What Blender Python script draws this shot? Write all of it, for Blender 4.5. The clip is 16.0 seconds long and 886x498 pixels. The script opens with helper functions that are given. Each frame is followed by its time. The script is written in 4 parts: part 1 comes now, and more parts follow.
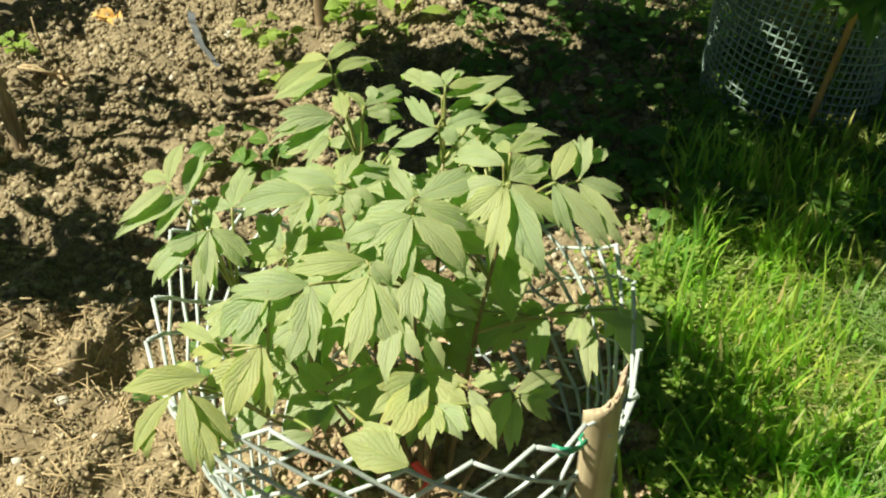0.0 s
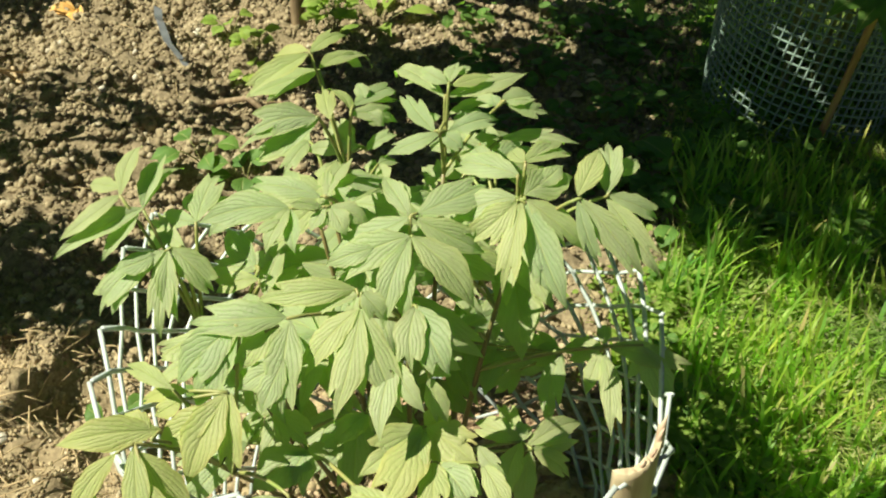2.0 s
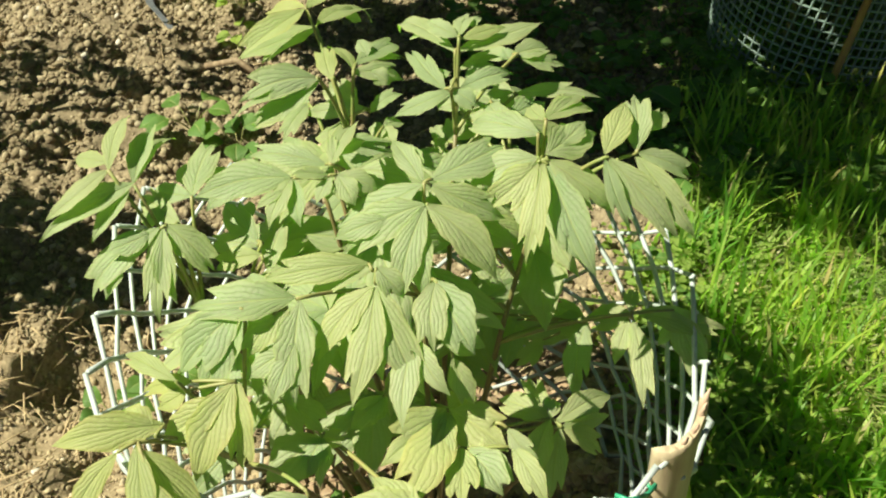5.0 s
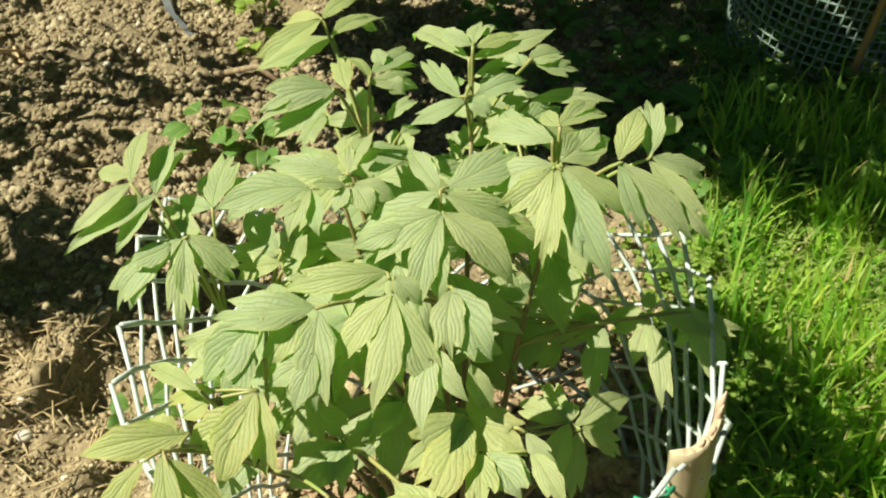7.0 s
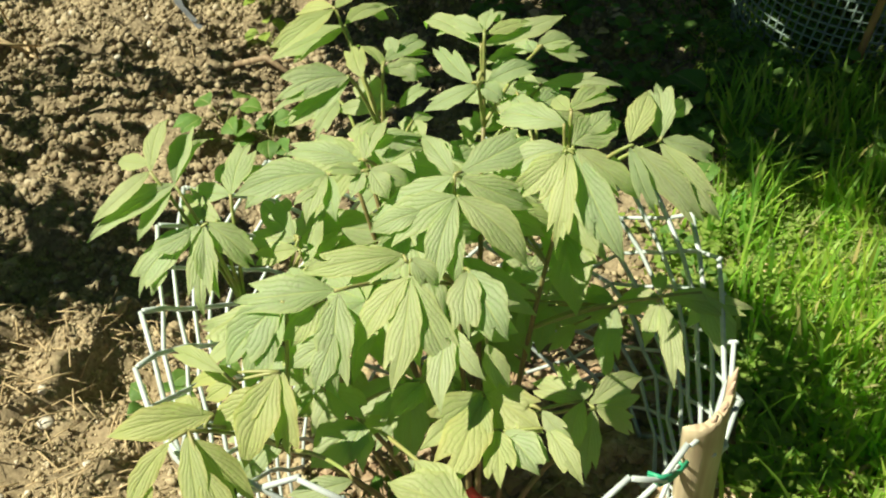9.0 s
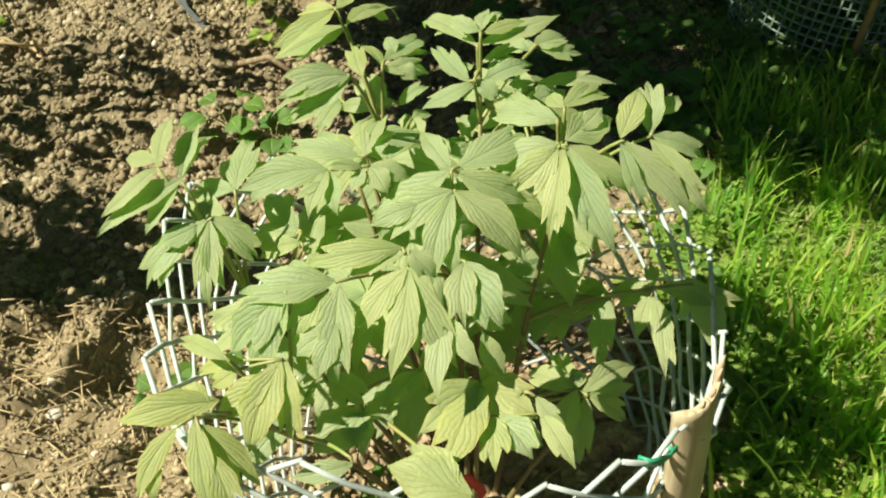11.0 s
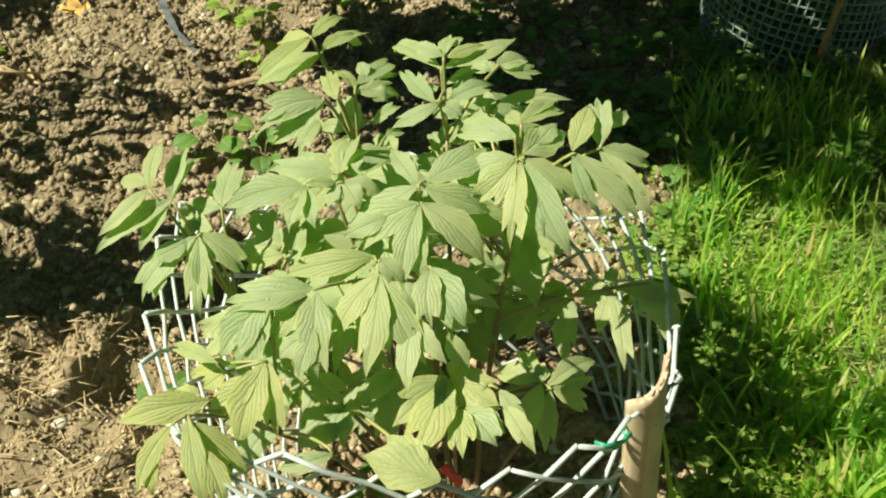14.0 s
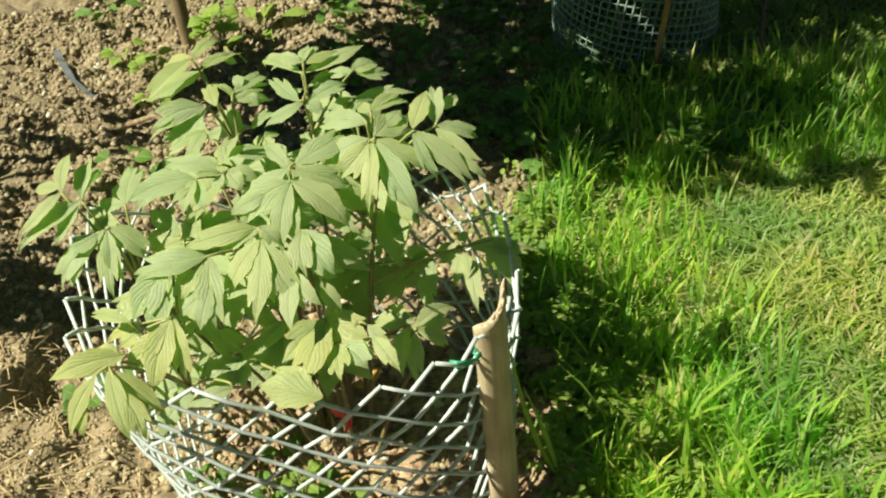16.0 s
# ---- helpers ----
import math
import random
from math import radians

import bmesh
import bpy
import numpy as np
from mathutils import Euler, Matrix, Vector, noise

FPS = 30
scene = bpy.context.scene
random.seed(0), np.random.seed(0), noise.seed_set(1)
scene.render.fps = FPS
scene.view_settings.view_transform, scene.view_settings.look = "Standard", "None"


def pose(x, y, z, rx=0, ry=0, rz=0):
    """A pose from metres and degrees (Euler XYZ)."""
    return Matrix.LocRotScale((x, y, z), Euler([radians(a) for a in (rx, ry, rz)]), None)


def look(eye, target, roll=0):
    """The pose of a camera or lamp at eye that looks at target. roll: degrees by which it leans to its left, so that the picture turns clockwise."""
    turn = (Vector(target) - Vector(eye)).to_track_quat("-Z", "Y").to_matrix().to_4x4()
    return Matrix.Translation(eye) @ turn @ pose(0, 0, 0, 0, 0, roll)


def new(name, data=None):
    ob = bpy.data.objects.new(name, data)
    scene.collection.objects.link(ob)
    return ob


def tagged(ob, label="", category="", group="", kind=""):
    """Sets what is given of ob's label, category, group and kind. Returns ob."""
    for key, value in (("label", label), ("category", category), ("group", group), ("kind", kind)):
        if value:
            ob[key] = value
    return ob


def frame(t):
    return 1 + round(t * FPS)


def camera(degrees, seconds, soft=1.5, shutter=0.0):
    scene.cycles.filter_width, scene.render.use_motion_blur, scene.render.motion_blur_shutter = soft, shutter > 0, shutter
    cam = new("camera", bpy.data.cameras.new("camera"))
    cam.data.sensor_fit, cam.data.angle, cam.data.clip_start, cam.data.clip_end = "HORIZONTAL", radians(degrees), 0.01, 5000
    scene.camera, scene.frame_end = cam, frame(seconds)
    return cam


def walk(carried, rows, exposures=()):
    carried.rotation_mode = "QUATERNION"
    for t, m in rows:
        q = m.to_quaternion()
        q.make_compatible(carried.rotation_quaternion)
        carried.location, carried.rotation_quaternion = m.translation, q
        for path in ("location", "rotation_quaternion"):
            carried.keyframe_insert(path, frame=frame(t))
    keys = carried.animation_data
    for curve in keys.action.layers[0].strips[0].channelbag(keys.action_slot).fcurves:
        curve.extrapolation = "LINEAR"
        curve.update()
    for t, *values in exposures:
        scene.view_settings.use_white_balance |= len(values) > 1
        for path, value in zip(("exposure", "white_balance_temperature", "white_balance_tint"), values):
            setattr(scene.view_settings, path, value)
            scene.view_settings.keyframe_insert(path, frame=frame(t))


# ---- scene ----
cam = camera(46.6, 16.0, soft=2.1)
METRES, EYE, TILT, LEAN, TURN = 0.85, 1.29, -36.0, 0.0, 0.0
ROWS = [
    (0.0, 0.0, 0.0, 0.0, 0.0, 0.0, -0.0),
    (0.5, -0.0147, 0.0326, -0.0069, -0.21, 0.3, -0.07),
    (1.0, -0.0265, 0.111, 0.0008, -0.72, 0.72, -0.32),
    (1.5, -0.0364, 0.1797, 0.0154, -1.12, 0.92, -0.38),
    (2.0, -0.0405, 0.2328, 0.0201, -1.65, 0.55, -0.6),
    (2.5, -0.0618, 0.2789, 0.0099, -1.59, -0.57, -0.69),
    (3.0, -0.0607, 0.2895, 0.0207, -1.48, -0.88, -0.68),
    (3.5, -0.0925, 0.2672, 0.0186, -2.55, -1.8, 0.54),
    (4.0, -0.0877, 0.2877, 0.0196, -4.37, -2.19, 1.62),
    (4.5, -0.0741, 0.3282, 0.0333, -2.98, -1.85, 0.9),
    (7.0, -0.0584, 0.3133, 0.0462, -0.77, -1.99, 2.34),
    (7.5, -0.0625, 0.295, 0.0426, -0.72, -2.07, 2.45),
    (8.0, -0.0602, 0.2879, 0.045, -0.62, -2.26, 2.71),
    (8.5, -0.0602, 0.2892, 0.0456, -0.53, -2.39, 2.9),
    (9.0, -0.0693, 0.2894, 0.0382, -0.44, -2.47, 3.04),
    (11.5, -0.0573, 0.2282, 0.0368, -0.27, -2.53, 3.16),
    (12.0, -0.0477, 0.2076, 0.0418, -0.26, -2.53, 3.19),
    (12.5, -0.045, 0.193, 0.0388, -0.2, -2.49, 3.28),
    (13.0, -0.0465, 0.1891, 0.0379, -0.17, -2.47, 3.36),
    (13.5, -0.0353, 0.1765, 0.0384, -0.21, -2.3, 3.89),
    (14.0, -0.0225, 0.135, 0.0307, -0.29, -1.96, 4.68),
    (14.5, -0.0174, 0.1099, 0.0149, -1.05, -1.17, 6.17),
    (15.0, -0.0262, 0.0551, 0.0069, -2.92, -0.79, 7.78),
    (15.5, -0.0267, -0.0341, -0.0128, -4.45, -0.47, 9.16),
    (16.0, 0.0329, -0.158, -0.0963, -4.96, -0.08, 9.74),
]
walk(cam, [(t, pose(0, 0, EYE, TILT, LEAN, TURN) @ pose(METRES * x, METRES * y, METRES * z, 90 + pitch, roll, yaw)) for t, x, y, z, yaw, pitch, roll in ROWS])


# ---- world, sun ----
SUN = Vector((-0.79, -0.17, 0.97)).normalized()
world = bpy.data.worlds.new("sky")
scene.world = world
world.use_nodes = True
wn = world.node_tree.nodes
sky = wn.new("ShaderNodeTexSky")
sky.sky_type = "NISHITA"
sky.sun_disc = False
sky.sun_elevation = math.asin(SUN.z)
sky.sun_rotation = math.atan2(SUN.x, SUN.y)
world.node_tree.links.new(sky.outputs[0], wn["Background"].inputs[0])
wn["Background"].inputs[1].default_value = 0.0135
sun_data = bpy.data.lights.new("sun", "SUN")
sun_data.energy, sun_data.angle, sun_data.color = 5.0, radians(0.53), (0.97, 0.95, 0.73)
sun = new("sun", sun_data)
sun.matrix_world = look(SUN * 20, (0, 0, 0))
scene.view_settings.exposure = 1.08


# ---- small makers ----
def mesh_of(name, verts, faces, mat, smooth=True, uvs=None):
    me = bpy.data.meshes.new(name)
    me.from_pydata([tuple(v) for v in verts], [], faces)
    if uvs is not None:
        layer = me.uv_layers.new(name="uv")
        idx = np.empty(len(me.loops), dtype=np.int32)
        me.loops.foreach_get("vertex_index", idx)
        layer.data.foreach_set("uv", np.asarray(uvs, dtype=np.float32)[idx].ravel())
    if smooth:
        me.polygons.foreach_set("use_smooth", [True] * len(me.polygons))
    me.materials.append(mat)
    me.update()
    return me


def thing(name, label, category, group="", kind="", at=(0, 0, 0)):
    ob = new(name)
    ob.location = at
    ob.empty_display_size = 0.05
    return tagged(ob, label, category, group, kind)


def part(name, me, parent, label=""):
    ob = new(name, me)
    ob.parent = parent
    if parent.parent is None:
        ob.matrix_parent_inverse = Matrix.Translation(parent.location).inverted()
    return tagged(ob, label)


def tube(points, radii, sides=6, caps=True):
    pts = [Vector(p) for p in points]
    verts, faces = [], []
    up = Vector((0.13, 0.31, 0.94))
    for i, p in enumerate(pts):
        d = (pts[min(i + 1, len(pts) - 1)] - pts[max(i - 1, 0)]).normalized()
        a = d.cross(up)
        if a.length < 0.05:
            a = d.cross(Vector((1, 0, 0)))
        a.normalize()
        b = d.cross(a)
        r = radii[i] if hasattr(radii, "__len__") else radii
        for k in range(sides):
            w = 2 * math.pi * k / sides
            verts.append(p + (a * math.cos(w) + b * math.sin(w)) * r)
    for i in range(len(pts) - 1):
        for k in range(sides):
            j = (k + 1) % sides
            faces.append((i * sides + k, i * sides + j, (i + 1) * sides + j, (i + 1) * sides + k))
    if caps:
        faces.append(tuple(range(sides))[::-1])
        faces.append(tuple(range((len(pts) - 1) * sides, len(pts) * sides)))
    return verts, faces


def bend(a, b, c, n=8):
    a, b, c = Vector(a), Vector(b), Vector(c)
    return [a * (1 - u) ** 2 + b * 2 * u * (1 - u) + c * u * u for u in (i / n for i in range(n + 1))]


# ---- materials ----
def material(name, rough=0.8):
    m = bpy.data.materials.new(name)
    m.use_nodes = True
    n, l = m.node_tree.nodes, m.node_tree.links
    p = n["Principled BSDF"]
    p.inputs["Roughness"].default_value = rough
    return m, n, l, p


def ramp(n, l, fac, stops):
    r = n.new("ShaderNodeValToRGB")
    e = r.color_ramp.elements
    while len(e) < len(stops):
        e.new(0.5)
    for el, (pos, col) in zip(e, stops):
        el.position, el.color = pos, (*col, 1)
    l.new(fac, r.inputs[0])
    return r.outputs[0]


def noise_at(n, l, scale, detail=4.0, rough=0.6, coord="Object"):
    tc = n.new("ShaderNodeTexCoord")
    t = n.new("ShaderNodeTexNoise")
    t.inputs["Scale"].default_value, t.inputs["Detail"].default_value, t.inputs["Roughness"].default_value = scale, detail, rough
    l.new(tc.outputs[coord], t.inputs["Vector"])
    return t.outputs["Fac"]


def mixed(n, l, a, b, fac, mode="MIX"):
    x = n.new("ShaderNodeMix")
    x.data_type, x.blend_type = "RGBA", mode
    for sock, val in ((x.inputs[0], fac), (x.inputs[6], a), (x.inputs[7], b)):
        if hasattr(val, "is_output"):
            l.new(val, sock)
        else:
            sock.default_value = val if not isinstance(val, tuple) else (*val, 1)
    return x.outputs[2]


def bumped(n, l, p, height, strength, dist):
    b = n.new("ShaderNodeBump")
    b.inputs["Strength"].default_value, b.inputs["Distance"].default_value = strength, dist
    l.new(height, b.inputs["Height"])
    l.new(b.outputs[0], p.inputs["Normal"])


def soil_material(name, dark, mid, pale):
    m, n, l, p = material(name, 0.95)
    big = noise_at(n, l, 5.0, 3)
    fine = noise_at(n, l, 90.0, 6, 0.7)
    c = mixed(n, l, ramp(n, l, fine, [(0.3, dark), (0.5, mid), (0.68, pale)]), ramp(n, l, big, [(0.35, (0.75, 0.74, 0.72)), (0.65, (1, 1, 1))]), 1.0, "MULTIPLY")
    # bare bed inside, mown grass all round it
    tc = n.new("ShaderNodeTexCoord")
    sep = n.new("ShaderNodeSeparateXYZ")
    l.new(tc.outputs["Object"], sep.inputs[0])
    turf = None
    for out, lo, hi in ((0, 0.42, 0.58), (0, -2.4, -2.7), (1, 4.3, 4.6), (1, -1.2, -1.5)):
        r = n.new("ShaderNodeMapRange")
        r.inputs["From Min"].default_value, r.inputs["From Max"].default_value = lo, hi
        l.new(sep.outputs[out], r.inputs["Value"])
        if turf is None:
            turf = r.outputs[0]
        else:
            x = n.new("ShaderNodeMath")
            x.operation = "MAXIMUM"
            l.new(turf, x.inputs[0])
            l.new(r.outputs[0], x.inputs[1])
            turf = x.outputs[0]
    c = mixed(n, l, pale_bank(n, l, c), ramp(n, l, fine, [(0.3, (0.05, 0.10, 0.02)), (0.7, (0.14, 0.22, 0.05))]), turf)
    l.new(c, p.inputs["Base Color"])
    bumped(n, l, p, fine, 0.8, 0.006)
    return m


def pale_bank(n, l, c):
    """Paler, sandier soil on the near bank, with its sunlit brightness painted in."""
    tc = n.new("ShaderNodeTexCoord")
    sep = n.new("ShaderNodeSeparateXYZ")
    l.new(tc.outputs["Object"], sep.inputs[0])
    add = n.new("ShaderNodeMath")
    add.operation = "MULTIPLY_ADD"
    l.new(noise_at(n, l, 4.0, 3), add.inputs[0])
    add.inputs[1].default_value = 0.5
    l.new(sep.outputs[1], add.inputs[2])
    r = n.new("ShaderNodeMapRange")
    r.inputs["From Min"].default_value, r.inputs["From Max"].default_value = 1.90, 1.68
    l.new(add.outputs[0], r.inputs["Value"])
    return mixed(n, l, c, mixed(n, l, c, (1.24, 1.22, 1.19), 1.0, "MULTIPLY"), r.outputs[0])


def clod_material():
    m, n, l, p = material("clods", 0.95)
    g = n.new("ShaderNodeNewGeometry")
    fine = noise_at(n, l, 140.0, 4, 0.65)
    tint = ramp(n, l, g.outputs["Random Per Island"], [(0.0, (0.20, 0.156, 0.094)), (0.55, (0.295, 0.240, 0.150)), (0.96, (0.375, 0.315, 0.208)), (1.0, (0.48, 0.43, 0.34))])
    c = mixed(n, l, tint, ramp(n, l, fine, [(0.3, (0.65, 0.62, 0.6)), (0.7, (1.1, 1.08, 1.05))]), 1.0, "MULTIPLY")
    l.new(pale_bank(n, l, c), p.inputs["Base Color"])
    bumped(n, l, p, fine, 0.7, 0.004)
    return m


CLODS = clod_material()
SOIL = soil_material("soil", (0.12, 0.090, 0.053), (0.215, 0.168, 0.102), (0.31, 0.25, 0.16))


def leaf_material(name, dark, pale, edge, back, veins=True, trans=0.3, rough=0.55):
    """Veined leaf: u runs from base to tip, v across with the midrib at 0.5."""
    m, n, l, p = material(name, rough)
    tc = n.new("ShaderNodeTexCoord")
    sep = n.new("ShaderNodeSeparateXYZ")
    l.new(tc.outputs["UV"], sep.inputs[0])

    def calc(op, a, b=None, c=None):
        x = n.new("ShaderNodeMath")
        x.operation = op
        for i, v in enumerate((a, b, c)):
            if v is None:
                continue
            if hasattr(v, "is_output"):
                l.new(v, x.inputs[i])
            else:
                x.inputs[i].default_value = v
        return x.outputs[0]

    side = calc("ABSOLUTE", calc("SUBTRACT", sep.outputs[1], 0.5))
    rand = n.new("ShaderNodeObjectInfo").outputs["Random"]
    wob = noise_at(n, l, 26.0, 2)
    phase = calc("ADD", calc("MULTIPLY", calc("SUBTRACT", sep.outputs[0], calc("MULTIPLY", calc("POWER", side, 0.8), 1.25)), 34.0), calc("ADD", calc("MULTIPLY", wob, 13.0), calc("MULTIPLY", calc("GREATER_THAN", sep.outputs[1], 0.5), 2.6)))
    rib = calc("POWER", calc("ABSOLUTE", calc("SINE", calc("MULTIPLY", phase, 0.5))), 0.24)
    net = n.new("ShaderNodeTexVoronoi")
    net.feature = "DISTANCE_TO_EDGE"
    net.inputs["Scale"].default_value = 165.0
    l.new(tc.outputs["Object"], net.inputs["Vector"])
    crinkle = calc("SMOOTH_MIN", calc("MULTIPLY", net.outputs["Distance"], 3.2), 1.0, 0.4)
    mid = calc("SMOOTH_MIN", calc("MULTIPLY", side, 16.0), 1.0, 0.2)
    height = calc("MULTIPLY", calc("ADD", calc("MULTIPLY", rib, 0.80), calc("MULTIPLY", crinkle, 0.20)), mid)
    blotch = noise_at(n, l, 22.0, 4)
    c = ramp(n, l, blotch, [(0.3, dark), (0.72, pale)])
    c = mixed(n, l, c, edge, calc("MULTIPLY", calc("POWER", calc("MULTIPLY", side, 2.0), 5.0), 0.45))
    tone = ramp(n, l, rand, [(0.0, (0.86, 0.94, 0.94)), (0.5, (1, 1, 1)), (0.85, (1.05, 1.03, 0.94)), (1.0, (1.09, 1.05, 0.86))])
    c = mixed(n, l, c, tone, 1.0, "MULTIPLY")
    if veins:
        crease = calc("MULTIPLY", calc("SUBTRACT", 1.0, calc("ADD", calc("MULTIPLY", rib, 0.85), calc("MULTIPLY", crinkle, 0.15))), 0.55)
        c = mixed(n, l, c, mixed(n, l, c, (0.70, 0.80, 0.60), 1.0, "MULTIPLY"), crease)
        c = mixed(n, l, c, (0.46, 0.46, 0.18), calc("MULTIPLY", calc("SUBTRACT", 1.0, calc("SMOOTH_MIN", calc("MULTIPLY", side, 30.0), 1.0, 0.2)), 0.6))
        bumped(n, l, p, height, 0.5, 0.0025)
    l.new(c, p.inputs["Base Color"])
    p.inputs["Specular IOR Level"].default_value = 0.35
    tr = n.new("ShaderNodeBsdfTranslucent")
    l.new(mixed(n, l, c, back, 0.72), tr.inputs["Color"])
    mx = n.new("ShaderNodeMixShader")
    mx.inputs[0].default_value = trans
    l.new(p.outputs[0], mx.inputs[1])
    l.new(tr.outputs[0], mx.inputs[2])
    l.new(mx.outputs[0], n["Material Output"].inputs[0])
    return m


PEONY = leaf_material("peony_leaf", (0.335, 0.360, 0.200), (0.425, 0.448, 0.285), (0.48, 0.45, 0.19), (0.30, 0.76, 0.005), trans=0.46)
YELLOWING = leaf_material("yellowing_peony_leaf", (0.385, 0.392, 0.180), (0.455, 0.462, 0.250), (0.53, 0.42, 0.15), (0.32, 0.74, 0.005), trans=0.46)
TREE_LEAF = leaf_material("tree_leaf", (0.08, 0.17, 0.03), (0.14, 0.26, 0.05), (0.15, 0.24, 0.06), (0.22, 0.60, 0.02), veins=False, trans=0.5)
PALE_WEED = leaf_material("pale_weed_leaf", (0.19, 0.29, 0.05), (0.31, 0.40, 0.09), (0.30, 0.38, 0.09), (0.36, 0.66, 0.04), trans=0.45)
WEED = leaf_material("weed_leaf", (0.07, 0.15, 0.03), (0.13, 0.24, 0.05), (0.15, 0.24, 0.06), (0.25, 0.5, 0.03), trans=0.35)


def grass_material(name, stops, back):
    m, n, l, p = material(name, 0.5)
    g = n.new("ShaderNodeNewGeometry")
    c = mixed(n, l, ramp(n, l, g.outputs["Random Per Island"], stops), ramp(n, l, noise_at(n, l, 3.5, 3), [(0.35, (0.66, 0.88, 0.86)), (0.65, (1.32, 1.16, 0.98))]), 1.0, "MULTIPLY")
    l.new(c, p.inputs["Base Color"])
    tr = n.new("ShaderNodeBsdfTranslucent")
    l.new(mixed(n, l, c, back, 0.7), tr.inputs["Color"])
    mx = n.new("ShaderNodeMixShader")
    mx.inputs[0].default_value = 0.66
    l.new(p.outputs[0], mx.inputs[1])
    l.new(tr.outputs[0], mx.inputs[2])
    l.new(mx.outputs[0], n["Material Output"].inputs[0])
    return m


LONG_GRASS = grass_material("long_grass", [(0.0, (0.14, 0.29, 0.05)), (0.4, (0.25, 0.43, 0.065)), (0.75, (0.42, 0.54, 0.09)), (0.93, (0.56, 0.60, 0.16)), (0.955, (0.50, 0.42, 0.20)), (1.0, (0.50, 0.38, 0.20))], (0.48, 0.86, 0.08))
LAWN = grass_material("lawn_grass", [(0.0, (0.20, 0.30, 0.07)), (0.3, (0.34, 0.43, 0.12)), (0.62, (0.45, 0.51, 0.20)), (0.78, (0.52, 0.52, 0.27)), (0.90, (0.54, 0.49, 0.27)), (1.0, (0.54, 0.45, 0.28))], (0.40, 0.58, 0.06))
def plain(name, stops, scale, rough, strength=0.3, dist=0.002, detail=5):
    m, n, l, p = material(name, rough)
    f = noise_at(n, l, scale, detail)
    l.new(ramp(n, l, f, stops), p.inputs["Base Color"])
    bumped(n, l, p, f, strength, dist)
    return m


STEM = plain("peony_stem", [(0.3, (0.15, 0.15, 0.055)), (0.7, (0.20, 0.12, 0.06))], 30, 0.5)
STALK = plain("stalk", [(0.3, (0.20, 0.26, 0.07)), (0.7, (0.27, 0.22, 0.09))], 40, 0.5)
NET_WHITE = plain("white_plastic", [(0.25, (0.31, 0.35, 0.35)), (0.6, (0.45, 0.49, 0.49))], 60, 0.45)
NET_GREEN = plain("grey_green_plastic", [(0.3, (0.16, 0.23, 0.20)), (0.7, (0.27, 0.35, 0.32))], 50, 0.4)


def wood_material(name, a, b, c):
    m, n, l, p = material(name, 0.75)
    tc = n.new("ShaderNodeTexCoord")
    mp = n.new("ShaderNodeMapping")
    mp.inputs["Scale"].default_value = (60, 60, 4)
    l.new(tc.outputs["Object"], mp.inputs[0])
    t = n.new("ShaderNodeTexNoise")
    t.inputs["Scale"].default_value, t.inputs["Detail"].default_value = 1.6, 6
    l.new(mp.outputs[0], t.inputs["Vector"])
    blot = noise_at(n, l, 9, 3)
    col = mixed(n, l, ramp(n, l, t.outputs["Fac"], [(0.3, a), (0.5, b), (0.7, c)]), ramp(n, l, blot, [(0.3, (0.7, 0.66, 0.6)), (0.65, (1, 1, 1))]), 1.0, "MULTIPLY")
    l.new(col, p.inputs["Base Color"])
    bumped(n, l, p, t.outputs["Fac"], 0.4, 0.002)
    return m


WOOD = wood_material("weathered_wood", (0.36, 0.28, 0.185), (0.45, 0.37, 0.25), (0.51, 0.43, 0.31))
TORN = wood_material("torn_wood", (0.40, 0.26, 0.19), (0.52, 0.37, 0.28), (0.60, 0.46, 0.36))
OLD_LATH = wood_material("sunbleached_wood", (0.20, 0.145, 0.085), (0.33, 0.25, 0.155), (0.46, 0.37, 0.25))
CANE = wood_material("orange_cane", (0.36, 0.20, 0.07), (0.50, 0.29, 0.11), (0.58, 0.36, 0.15))
BARK = wood_material("old_wood", (0.13, 0.09, 0.055), (0.22, 0.155, 0.09), (0.33, 0.25, 0.16))


# ---- ground ----
def smooth(a, b, x):
    t = min(1.0, max(0.0, (x - a) / (b - a)))
    return t * t * (3 - 2 * t)


def lawn_edge(y):
    """Where the bed ends and the grass begins."""
    return 0.33 + 0.22 * smooth(1.35, 2.2, y) + 0.25 * smooth(2.2, 3.2, y) + 0.03 * noise.noise(Vector((y * 3, 4.2, 0)))


